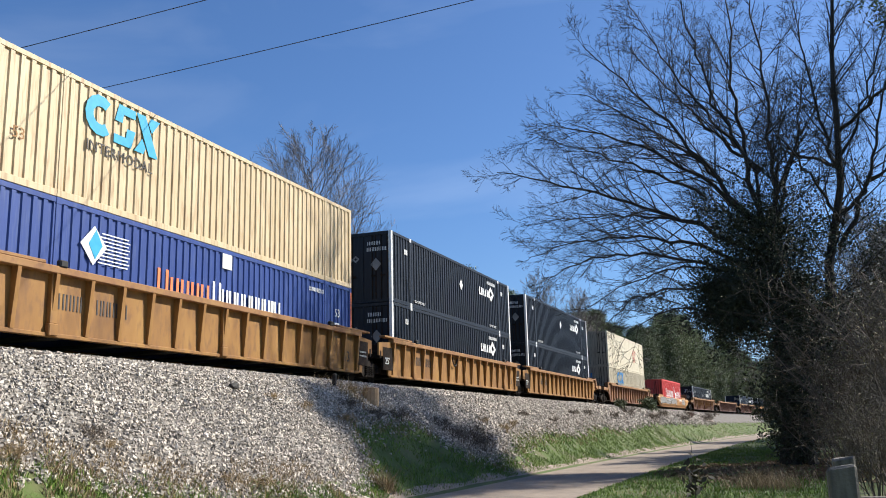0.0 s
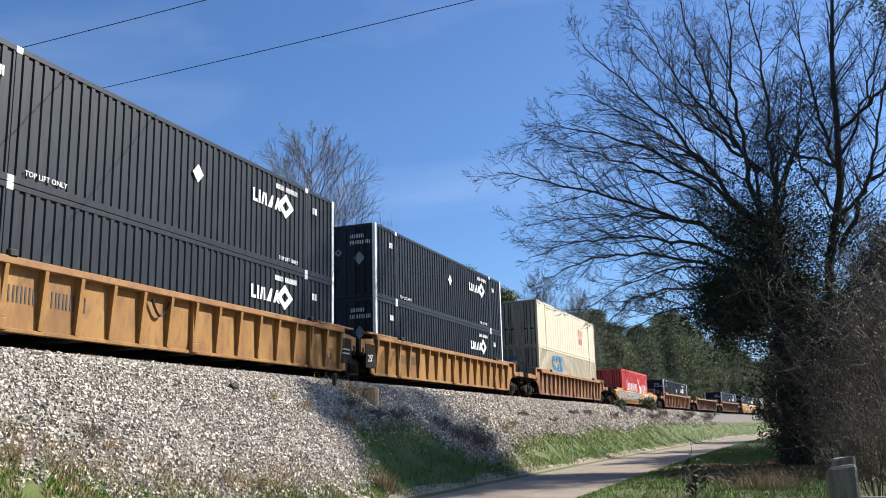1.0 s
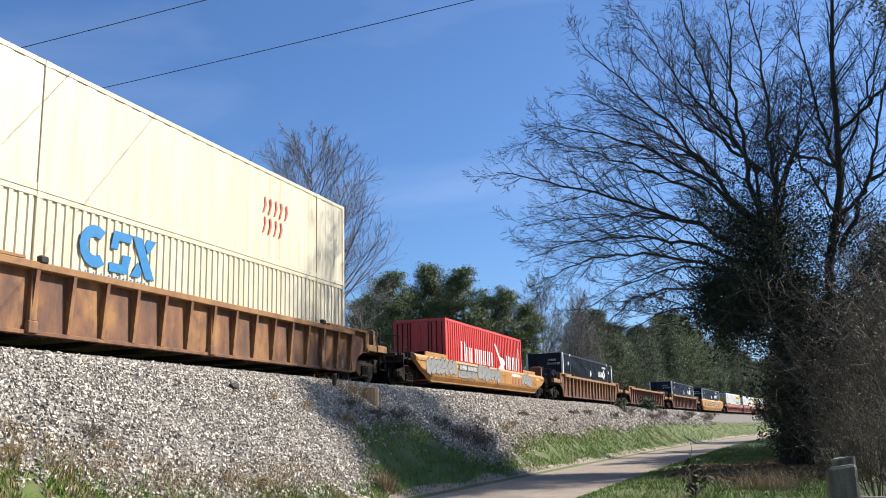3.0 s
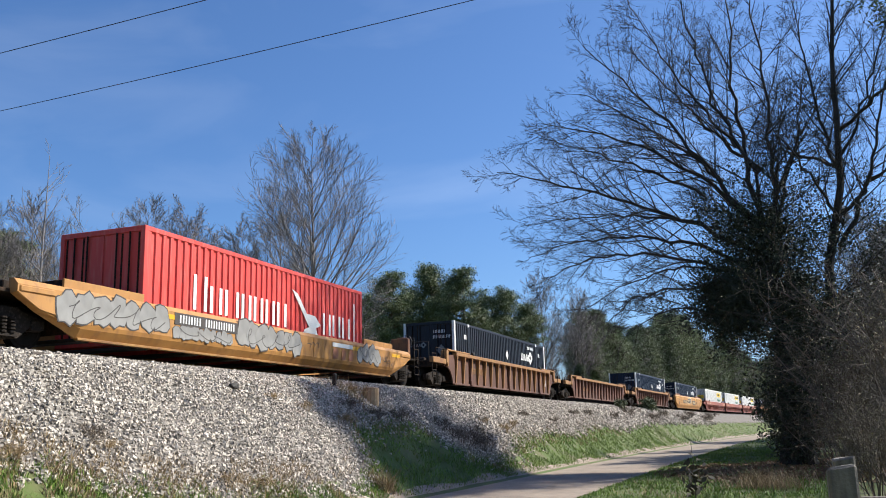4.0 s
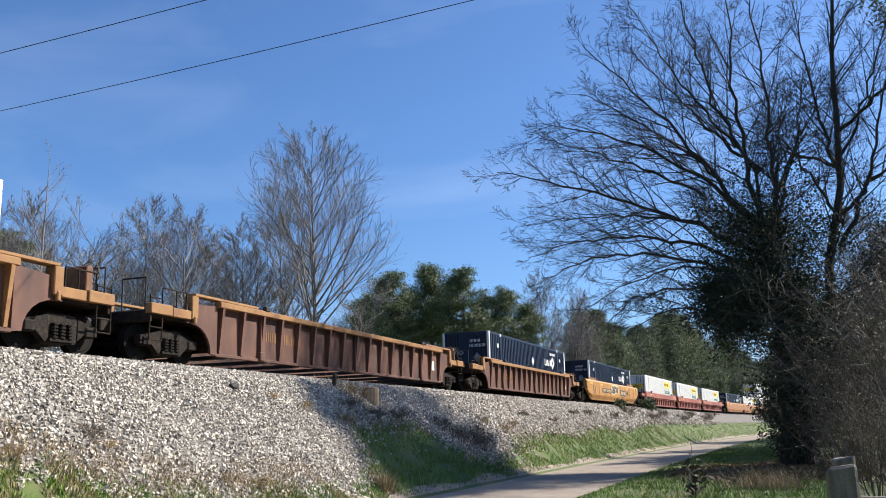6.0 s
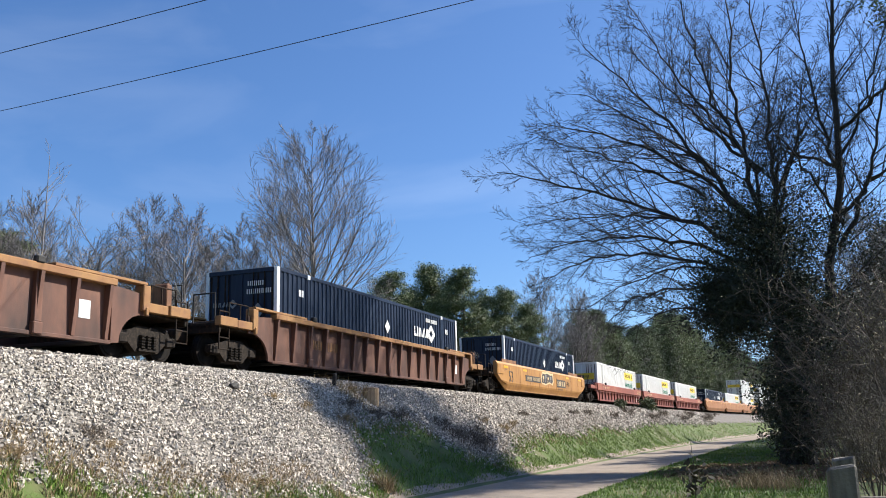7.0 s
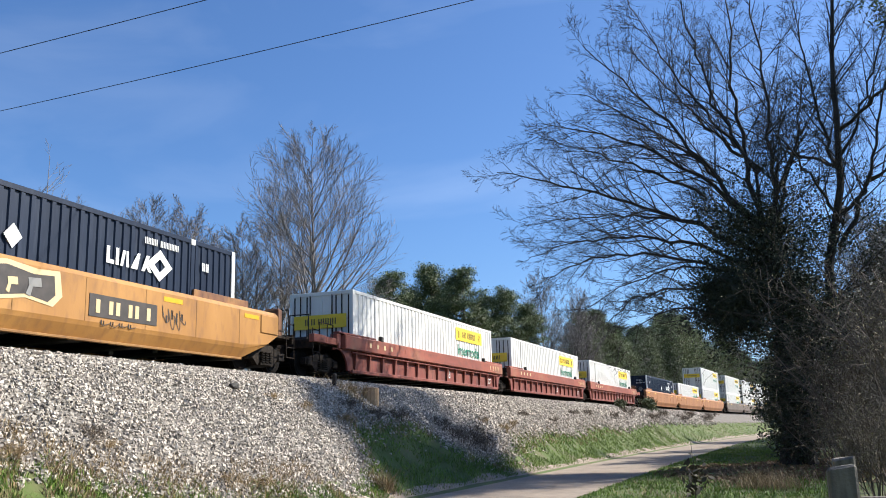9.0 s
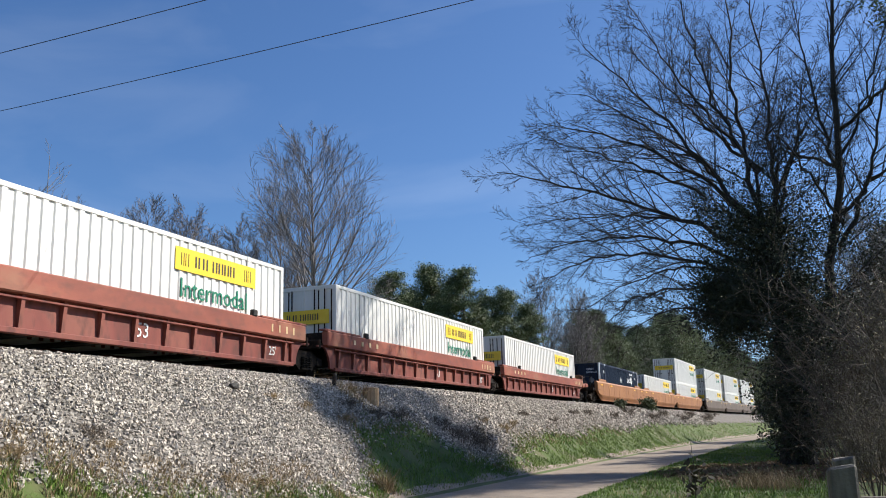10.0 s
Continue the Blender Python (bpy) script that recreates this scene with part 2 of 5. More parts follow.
def track_y(s):
    return s - (2 * BEND) ** 2 / 6 * s ** 3 if s > 0 else s


PROFILE = [(-400, 26), (-150, 9), (-60, 4.2), (-30, 3.0), (-9, 2.2), (-5.5, 2.3), (-3.0, 3.12), (-1.9, 3.3), (1.8, 3.29), (2.7, 3.1), (3.05, 2.95),
           (4.6, 1.72), (6.0, 0.52), (6.45, 0.2), (6.75, 0.03), (7.2, 0.0), (10.6, 0.02), (11.2, 0.06), (14, 0.08), (22, 0.25), (60, 1.5), (400, 12)]
PD, PZ = [q[0] for q in PROFILE], [q[1] for q in PROFILE]


def land(x, y):
    d = x - track_x(min(y, 420))
    z = float(np.interp(d, PD, PZ))
    soft = 1.0 if 3.2 < d < 6.5 or d > 11.2 or d < -5 else 0.0
    return z + soft * 0.09 * noise.noise((x * 0.5, y * 0.5, 0)) + soft * 0.03 * noise.noise((x * 2.1, y * 2.1, 3))


# ---- ground, ballast, road, track ----
def strip(name, d_list, y_list, material, lift=0.0, edge=None, shade_smooth=True):
    """A sheet along the track: columns at distances d from its middle, rows at y."""
    vs, fs = [], []
    nd = len(d_list)
    for y in y_list:
        for i, d in enumerate(d_list):
            if edge:
                d = edge(i, d, y)
            x = track_x(min(y, 420)) + d
            vs.append((x, y, land(x, y) + lift))
    for j in range(len(y_list) - 1):
        for i in range(nd - 1):
            a = j * nd + i
            fs.append((a, a + 1, a + nd + 1, a + nd))
    return new(name, raw_mesh(name, vs, fs, material, shade_smooth))


def spaced(*spans):
    out = []
    for a, b, n in spans:
        out += [a + (b - a) * i / n for i in range(n)]
    return out + [spans[-1][1]]


TOE = [(-20, 5.2), (6, 4.9), (10, 5.0), (12.5, 5.6), (14.5, 6.1), (19.5, 6.15), (21.3, 5.4), (22.6, 4.3), (26.5, 4.2), (28, 5.2), (30, 5.9), (33, 5.8), (36, 5.0), (42, 4.9), (47, 5.1), (54, 4.6), (62, 4.9), (75, 4.4), (100, 4.5), (420, 4.4)]
TY, TD = [q[0] for q in TOE], [q[1] for q in TOE]


def toe(y):
    """How far down the bank the stones reach."""
    return float(np.interp(y, TY, TD)) + 0.3 * noise.noise((y * 0.8, 5.1, 0)) + 0.15 * noise.noise((y * 2.7, 2.2, 0))


def ground_material():
    m = mat("grass_and_soil", [(0.05, 0.078, 0.012), (0.075, 0.108, 0.018), (0.10, 0.088, 0.042)], 0.55, 0.9, bump=0.8, bump_scale=9,
            detail=(0.13, 0.10, 0.055), detail_amount=0.45)
    return m


def road_material():
    return mat("worn_pale_asphalt", [(0.22, 0.175, 0.135), (0.30, 0.245, 0.19)], 0.8, 0.9, bump=0.5, bump_scale=45,
               detail=(0.15, 0.12, 0.095), detail_amount=0.6)


YS = spaced((-260, -20, 24), (-20, 70, 130), (70, 200, 90), (200, 420, 60), (420, 2500, 20))
tagged(strip("ground", spaced((-2500, -400, 4), (-400, -60, 12), (-60, -9, 14), (-9, -3, 8), (-3, 3, 12), (3, 6.6, 14), (6.6, 11.2, 8), (11.2, 22, 22), (22, 60, 10), (60, 400, 8), (400, 2500, 4)),
             YS, ground_material()), "spring grass and bare soil beside the railway", "ground", kind="structure")
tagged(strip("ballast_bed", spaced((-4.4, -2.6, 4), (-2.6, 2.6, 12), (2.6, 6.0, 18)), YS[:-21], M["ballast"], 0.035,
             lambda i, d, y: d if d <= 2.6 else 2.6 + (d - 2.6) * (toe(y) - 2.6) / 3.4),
       "steep bank of crushed stone under the track, darkened for shade between stones", "ballast", kind="structure")
tagged(strip("road", spaced((6.42, 10.85, 10)), YS[:-21], road_material(), 0.02,
             lambda i, d, y: d + (0.22 * noise.noise((y * 0.35, d, 9)) if i in (0, 10) else 0)),
       "narrow worn pale asphalt lane beside the bank", "road", kind="structure")


def rail_mesh(d0):
    prof = [(-0.07, -0.185), (0.07, -0.185), (0.07, -0.17), (0.012, -0.15), (0.012, -0.045), (0.036, -0.035), (0.036, -0.004), (-0.036, -0.004), (-0.036, -0.035), (-0.012, -0.045), (-0.012, -0.15), (-0.07, -0.17)]
    ys = spaced((-260, 0, 10), (0, 420, 70))
    vs = [(track_x(y) + d0 + px, y, RAIL + pz) for y in ys for px, pz in prof]
    n = len(prof)
    fs = [(j * n + i, j * n + (i + 1) % n, (j + 1) * n + (i + 1) % n, (j + 1) * n + i) for j in range(len(ys) - 1) for i in range(n)]
    return raw_mesh("rail", vs, fs, M["rail"])


track = tagged(new("railway_track"), "rusty steel rails on dark wooden ties in ballast", "railway track", kind="structure")
for d0 in (-0.755, 0.755):
    part("rail", rail_mesh(d0), None, track)
bm = bmesh.new()
box(bm, -1.3, 1.3, -0.115, 0.115, -0.1, 0.075, 0.01)
tie_mesh = mesh_of("tie", bm, M["tie"])
for i in range(260):
    y = -10 + i * 0.53
    t = part("tie", tie_mesh, None, track)
    t.matrix_basis = pose(track_x(y) + random.uniform(-0.03, 0.03), y, 3.235, 0, 0, -math.degrees(2 * BEND * max(y, 0)) + random.uniform(-0.6, 0.6))


# ---- the train ----
SPEED = 21.149
PITCH = 19.65
RIDE = []     # (thing, place along the track at 0 s)
WHEELS = []


def wheelset_mesh():
    bm = bmesh.new()
    tube(bm, (-1.0, 0, 0), (1.0, 0, 0), 0.085, 8)
    for sx in (-1, 1):
        tube(bm, (sx * 0.70, 0, 0), (sx * 0.83, 0, 0), 0.457, 28)
        tube(bm, (sx * 0.67, 0, 0), (sx * 0.70, 0, 0), 0.485, 28)
        tube(bm, (sx * 0.83, 0, 0), (sx * 0.845, 0, 0), 0.40, 28, 0.37)
        tube(bm, (sx * 0.845, 0, 0), (sx * 0.93, 0, 0), 0.15, 12, 0.13)
        for k in range(3):
            a = k * 2.094
            tube(bm, (sx * 0.93, 0.07 * math.cos(a), 0.07 * math.sin(a)), (sx * 0.95, 0.07 * math.cos(a), 0.07 * math.sin(a)), 0.02, 6)
    return mesh_of("wheelset", bm, M["wheel"])


def side_frame_mesh():
    bm = bmesh.new()
    prism(bm, [(-1.12, 0.60), (-0.55, 0.72), (-0.38, 0.80), (0.38, 0.80), (0.55, 0.72), (1.12, 0.60), (1.12, 0.40), (0.72, 0.42), (0.42, 0.18), (-0.42, 0.18), (-0.72, 0.42), (-1.12, 0.40)], -0.09, 0.09)
    for k in (-0.22, 0, 0.22):
        for z in range(5):
            tube(bm, (0.12, k, 0.27 + z * 0.07), (0.12, k, 0.305 + z * 0.07), 0.085, 8)
    box(bm, 0.06, 0.16, -0.36, 0.36, 0.20, 0.26)
    for k in (-0.89, 0.89):
        box(bm, -0.10, 0.13, k - 0.16, k + 0.16, 0.36, 0.60, 0.03)
    return mesh_of("side_frame", bm, M["frame_steel"])


def bolster_mesh():
    bm = bmesh.new()
    box(bm, -1.1, 1.1, -0.2, 0.2, 0.5, 0.74, 0.03)
    box(bm, -0.94, 0.94, -0.34, 0.34, 0.16, 0.5, 0.02)
    box(bm, -0.7, 0.7, -0.62, -0.54, 0.38, 0.5)
    box(bm, -0.7, 0.7, 0.54, 0.62, 0.38, 0.5)
    return mesh_of("bogie", bm, M["black"])


BOGIE = (bolster_mesh(), side_frame_mesh(), wheelset_mesh())


def bogie(parent, y):
    b = part("bogie", BOGIE[0], None, parent)
    b.matrix_basis = pose(0, y, 0)
    for sx in (-1, 1):
        f = part("side_frame", BOGIE[1], None, b)
        f.matrix_basis = pose(sx * 1.03, 0, 0, 0, 0, 0 if sx > 0 else 180)
    for k in (-0.89, 0.89):
        w = part("wheelset", BOGIE[2], None, b, "worn steel wheels on an axle")
        w.matrix_basis = pose(0, k, 0.457)
        WHEELS.append((w, k))


SHARED = {}


def shared(key, make):
    if key not in SHARED:
        SHARED[key] = make()
    return SHARED[key]


def rib_mesh(m, x0, x1, z0, z1):
    bm = bmesh.new()
    w = 0.05
    vs = [bm.verts.new(c) for c in ((x0, -w, z0), (x0, w, z0), (x0 + 0.07, w, z0), (x0 + 0.07, -w, z0), (x0, -w, z1), (x0, w, z1), (x1, w, z1), (x1, -w, z1))]
    for f in ((0, 1, 2, 3), (4, 5, 6, 7), (0, 1, 5, 4), (1, 2, 6, 5), (2, 3, 7, 6), (3, 0, 4, 7)):
        bm.faces.new([vs[i] for i in f])
    return mesh_of("rib", bm, m)


def foot_mesh(m):
    """The bracket at the foot of a broad rib."""
    bm = bmesh.new()
    box(bm, 1.34, 1.47, -0.13, 0.13, 0.26, 0.52, 0.02)
    box(bm, 1.34, 1.45, -0.10, 0.10, 0.52, 1.56, 0.01)
    return mesh_of("rib_foot", bm, m)


def end_deck(car, m, s, hw, hl, joint, dark, sill, style):
    """The platform over the wheels, with coupler, steps and grab rails; s: which end."""
    bm = bmesh.new()
    y0, y1 = hw, hl - (0.35 if joint else 0.75)
    box(bm, -0.36, 0.36, min(s * (hw - 0.2), s * (hl - 0.3)), max(s * (hw - 0.2), s * (hl - 0.3)), 0.70, 1.02, 0.02)
    box(bm, -1.34, 1.34, min(s * y0, s * y1), max(s * y0, s * y1), 1.04, 1.12, 0.01)
    box(bm, -1.42, 1.42, min(s * (y1 - 0.12), s * y1), max(s * (y1 - 0.12), s * y1), 0.90, 1.20, 0.02)
    if not joint:
        for px in (-0.9, -0.45, 0.5, 0.95):
            box(bm, px - 0.11, px + 0.11, min(s * (y0 + 0.7), s * (y0 + 1.15)), max(s * (y0 + 0.7), s * (y0 + 1.15)), 1.12, 1.12 + random.uniform(0.12, 0.34), 0.02)
        tube(bm, (-0.9, s * (y0 + 1.6), 1.28), (0.6, s * (y0 + 1.6), 1.28), 0.14, 10)
    part("end_platform", bm, dark, car, "grimy platform over the wheels")
    bm = bmesh.new()
    box(bm, -1.28, 1.28, min(s * hw, s * (hw + 0.07)), max(s * hw, s * (hw + 0.07)), 0.35, 1.55, 0.01)
    part("bulkhead", bm, dark, car)
    if joint:
        return
    bm = bmesh.new()
    box(bm, -0.13, 0.13, min(s * (hl - 0.35), s * (hl - 0.02)), max(s * (hl - 0.35), s * (hl - 0.02)), 0.72, 0.98, 0.03)
    box(bm, -0.2, 0.22, min(s * (hl - 0.12), s * (hl + 0.04)), max(s * (hl - 0.12), s * (hl + 0.04)), 0.70, 1.0, 0.05)
    part("coupler", bm, M["black"], car)
    for sx in (-1, 1):
        bm = bmesh.new()
        ya, yb = s * (y1 - 0.02), s * (y1 - 0.48)
        for yy in (ya, yb):
            tube(bm, (sx * 1.42, yy, 0.45), (sx * 1.42, yy, 1.55), 0.02, 6)
        for z in (0.47, 0.78, 1.1, 1.5):
            tube(bm, (sx * 1.42, ya, z), (sx * 1.42, yb, z), 0.018, 6)
        part("step_ladder", bm, M["grime"], car, "bent steel steps")
        if style != "smooth":
            top = 1.73 if style == "rib" else 1.5
            bm = bmesh.new()
            box(bm, min(sx * 1.22, sx * 1.50), max(sx * 1.22, sx * 1.50), min(s * (hw + 0.95), s * (hw + 1.22)), max(s * (hw + 0.95), s * (hw + 1.22)), 1.12, top, 0.02)
            box(bm, min(sx * 1.44, sx * 1.53), max(sx * 1.44, sx * 1.53), min(s * (hw + 1.03), s * (hw + 1.14)), max(s * (hw + 1.03), s * (hw + 1.14)), 1.0, 1.2, 0.02)
            part("corner_post", bm, sill, car)
            bm = bmesh.new()
            box(bm, min(sx * 1.24, sx * 1.47), max(sx * 1.24, sx * 1.47), min(s * (hw + 1.2), s * (hw + 1.95)), max(s * (hw + 1.2), s * (hw + 1.95)), 1.10, 1.33, 0.015)
            box(bm, min(sx * 1.30, sx * 1.50), max(sx * 1.30, sx * 1.50), min(s * (hw + 2.0), s * (y1 + 0.02)), max(s * (hw + 2.0), s * (y1 + 0.02)), 1.10, 1.36, 0.015)
            part("end_sill", bm, sill, car, "chipped paint on the side sill of the platform")
            bm = bmesh.new()
            for q in (1.35, 1.75, 2.3):
                tube(bm, (sx * 1.40, s * (hw + q), 1.3), (sx * 1.40, s * (hw + q), 1.78), 0.018, 6)
            tube(bm, (sx * 1.40, s * (hw + 1.35), 1.78), (sx * 1.40, s * (hw + 2.3), 1.78), 0.018, 6)
            part("hand_rail", bm, M["grime"], car)
        bm = bmesh.new()
        tube(bm, (sx * 0.55, s * (y1 - 0.05), 1.1), (sx * 0.55, s * (y1 - 0.05), 2.0), 0.02, 6)
        tube(bm, (sx * 1.25, s * (y1 - 0.05), 1.1), (sx * 1.25, s * (y1 - 0.05), 2.0), 0.02, 6)
        tube(bm, (sx * 0.55, s * (y1 - 0.05), 2.0), (sx * 1.25, s * (y1 - 0.05), 2.0), 0.02, 6)
        part("grab_rail", bm, M["black"], car)
    if s > 0:
        bm = bmesh.new()
        tube(bm, (0.95, s * (y1 - 0.3), 1.1), (0.95, s * (y1 - 0.3), 1.95), 0.035, 6)
        bmesh.ops.create_cone(bm, cap_ends=False, segments=20, radius1=0.28, radius2=0.28, depth=0.04, matrix=pose(0.95, s * (y1 - 0.22), 1.85, 90))
        for k in range(4):
            a = k * math.pi / 4
            tube(bm, (0.95 + 0.28 * math.cos(a), s * (y1 - 0.22), 1.85 + 0.28 * math.sin(a)), (0.95 - 0.28 * math.cos(a), s * (y1 - 0.22), 1.85 - 0.28 * math.sin(a)), 0.012, 5)
        part("brake_wheel", bm, M["black"], car)
        bm = bmesh.new()
        box(bm, 0.45, 1.22, y1 - 0.62, y1 - 0.40, 1.12, 1.95, 0.02)
        box(bm, 0.60, 1.08, y1 - 0.40, y1 - 0.28, 1.50, 2.02, 0.03)
        part("brake_stand", bm, M["rust"], car, "rusty plate that carries the brake wheel")
        bm = bmesh.new()
        box(bm, -0.95, -0.25, y1 - 0.70, y1 - 0.30, 1.12, 1.50, 0.03)
        part("valve_box", bm, M["grime"], car)


def arch_plate(s, hw, x0, x1, top, length):
    """The end of a side, cut in a curve over the wheels."""
    bm = bmesh.new()
    pts = [(hw - 0.02, top), (hw + length, top - 0.1), (hw + length, 1.02)]
    for k in range(7):
        a = math.pi / 2 * k / 6
        pts.append((hw + 0.25 + (length - 0.45) * (1 - math.sin(a)), 0.30 + 0.72 * math.cos(a)))
    pts += [(hw - 0.02, 0.27)]
    prism(bm, [(s * y, z) for y, z in pts], x0, x1)
    return bm


def mark(parent, me, x, y, z, name="lettering", turn=SIDE):
    ob = part(name, me, None, parent)
    if name in ("number_mark", "logo_mark", "small_mark", "lettering_bars"):
        ob["kind"] = "stuff"
    ob.matrix_basis = Matrix.Translation((x, y, z)) @ turn
    return ob


def plate(parent, x, y, z, w, h, m, name="painted_panel", t=0.006):
    bm = bmesh.new()
    box(bm, x - t, x + t, y, y + w, z, z + h)
    return part(name, bm, m, parent)


def bars(widths, height, m, gap=0.06, stroke=0.045, first=1.0):
    """Plain upright bars, two to a character, for writing that is not spelled out."""
    bm = bmesh.new()
    x = 0.0
    for i, w in enumerate(widths):
        h = height * (first if i == 0 else 1)
        if w > 0:
            box(bm, x, x + stroke, 0, h, -0.004, 0.004)
            box(bm, x + w - stroke, x + w, 0, h, -0.004, 0.004)
        x += abs(w) + gap
    return mesh_of("bars", bm, m)


def blob(pts, m):
    """A flat painted shape of the outline pts."""
    bm = bmesh.new()
    vs = [bm.verts.new((x, y, 0.004)) for x, y in pts]
    bm.faces.new(vs)
    r = bmesh.ops.extrude_face_region(bm, geom=bm.faces[:])
    for v in r["geom"]:
        if isinstance(v, bmesh.types.BMVert):
            v.co.z -= 0.008
    return mesh_of("painted_shape", bm, m)


def well_car(s0, style, m, sill, label, front_joint=False, rear_joint=False, dark=None, rib_mat=None, top=1.74, group="well cars of the train"):
    """One well of the train at s0. style: rib, smooth or band."""
    dark = dark or m
    car = tagged(new("well_car"), label, "rail car", group)
    hw = 8.45
    hl = {False: 12.0, True: PITCH / 2}
    for sx in (1, -1):
        if style == "rib":
            bm = bmesh.new()
            box(bm, min(sx * 1.30, sx * 1.34), max(sx * 1.30, sx * 1.34), -hw, hw, 0.27, 1.56)
            part("side_panel", bm, m, car)
            bm = bmesh.new()
            box(bm, min(sx * 1.30, sx * 1.53), max(sx * 1.30, sx * 1.53), -hw, hw, 1.56, 1.72, 0.015)
            part("top_chord", bm, sill, car)
            bm = bmesh.new()
            box(bm, min(sx * 1.28, sx * 1.50), max(sx * 1.28, sx * 1.40), -hw, hw, 0.24, 0.33, 0.012)
            part("bottom_chord", bm, m, car)
            rm = shared(("rib", (rib_mat or m).name), lambda: rib_mesh(rib_mat or m, 1.34, 1.52, 0.33, 1.56))
            for k in range(17):
                r = part("rib", rm, None, car)
                r.matrix_basis = pose(0, (-8 + k) * 1.035, 0, 0, 0, 0 if sx > 0 else 180)
                if k in (2, 8, 14):
                    f = part("rib_foot", shared(("foot", m.name), lambda: foot_mesh(m)), None, car)
                    f.matrix_basis = pose(0, (-8 + k) * 1.035, 0, 0, 0, 0 if sx > 0 else 180)
        elif style == "band":
            bm = bmesh.new()
            box(bm, min(sx * 1.28, sx * 1.32), max(sx * 1.28, sx * 1.32), -hw, hw, 0.27, 1.02)
            part("side_panel", bm, m, car)
            bm = bmesh.new()
            box(bm, min(sx * 1.30, sx * 1.54), max(sx * 1.30, sx * 1.54), -9.1, 9.1, 1.02, 1.52, 0.03)
            part("top_band", bm, sill, car)
            bm = bmesh.new()
            box(bm, min(sx * 1.28, sx * 1.47), max(sx * 1.28, sx * 1.47), -hw, hw, 0.22, 0.34, 0.012)
            part("bottom_chord", bm, m, car)
            bm = bmesh.new()
            tube(bm, (sx * 1.44, -hw, 0.94), (sx * 1.44, hw, 0.94), 0.03, 6)
            part("brake_pipe", bm, m, car)
            rm = shared(("ribb", m.name), lambda: rib_mesh(m, 1.32, 1.45, 0.34, 1.02))
            for k in range(15):
                r = part("rib", rm, None, car)
                r.matrix_basis = pose(0, (-7 + k) * 1.15, 0, 0, 0, 0 if sx > 0 else 180)
        else:
            bm = bmesh.new()
            zb = min(0.66, top - 0.75)
            prof = [(1.36, 0.28), (1.50, zb - 0.1), (1.53, zb), (1.53, top - 0.12), (1.42, top), (1.30, top), (1.30, 0.28)]
            a = []
            for y in (-10.1, -9.5, -8.3, 8.3, 9.5, 10.1):
                low = {10.1: min(1.02, top - 0.25), 9.5: 0.72, 8.3: 0.28}[abs(y)]
                a.append([bm.verts.new((sx * px, y, max(pz, low + (0.02 * i if pz < low else 0)))) for i, (px, pz) in enumerate(prof)])
            n = len(prof)
            for j in range(5):
                for i in range(n):
                    bm.faces.new((a[j][i], a[j][(i + 1) % n], a[j + 1][(i + 1) % n], a[j + 1][i]))
            bm.faces.new(a[0])
            bm.faces.new(a[-1][::-1])
            part("side_panel", bm, m, car)
            for e in (-1, 1):
                bm = bmesh.new()
                box(bm, min(sx * 1.30, sx * 1.36), max(sx * 1.30, sx * 1.36), min(e * 6.1, e * 8.7), max(e * 6.1, e * 8.7), top - 0.02, top + 0.2, 0.01)
                part("guide_plate", bm, sill, car)
                bm = bmesh.new()
                box(bm, min(sx * 1.50, sx * 1.56), max(sx * 1.50, sx * 1.56), min(e * 9.1, e * 10.05), max(e * 9.1, e * 10.05), min(1.06, top - 0.24), top - 0.14, 0.02)
                part("end_box", bm, m, car)
                for yy in (9.0, 5.4):
                    bm = bmesh.new()
                    box(bm, min(sx * 1.52, sx * 1.537), max(sx * 1.52, sx * 1.537), min(e * (yy - 0.75), e * yy), max(e * (yy - 0.75), e * yy), top - 0.32, top - 0.2)
                    part("reflector_strip", bm, M["reflector"], car)
            for k in range(9):
                bm = bmesh.new()
                box(bm, min(sx * 1.50, sx * 1.536), max(sx * 1.50, sx * 1.536), -8.0 + k * 2.0 - 0.012, -8.0 + k * 2.0 + 0.012, zb, top - 0.13)
                part("weld_seam", bm, dark, car)
            bm = bmesh.new()
            box(bm, min(sx * 1.32, sx * 1.43), max(sx * 1.32, sx * 1.43), -8.3, 8.3, 0.24, 0.30, 0.01)
            part("bottom_lip", bm, dark, car)
    def cross_beam():
        bm = bmesh.new()
        box(bm, -1.3, 1.3, -0.2, 0.2, 0.22, 0.3, 0.01)
        return mesh_of("cross_beam", bm, M["black"])
    for k in range(9):
        part("cross_beam", shared("beam", cross_beam), None, car).matrix_basis = pose(0, -8.0 + k * 2.0, 0)
    for s, joint in ((-1, front_joint), (1, rear_joint)):
        h = hl[joint]
        end_deck(car, m, s, hw, h, joint, M["grime"], sill, style)
        if style != "smooth":
            for sx in (1, -1):
                x0, x1 = min(sx * 1.33, sx * 1.40), max(sx * 1.33, sx * 1.40)
                part("end_plate", arch_plate(s, hw, x0, x1, 1.60 if style == "rib" else 1.06, 1.1 if joint else 1.3), m, car)
                bm = bmesh.new()
                box(bm, min(sx * 1.24, sx * 1.50), max(sx * 1.24, sx * 1.50), min(s * (hw - 1.9), s * (hw + (0.75 if joint else 1.1))), max(s * (hw - 1.9), s * (hw + (0.75 if joint else 1.1))), (1.73 if style == 'rib' else 1.53), (1.80 if style == 'rib' else 1.59), 0.01)
                part("top_plate", bm, sill, car)
                bm = bmesh.new()
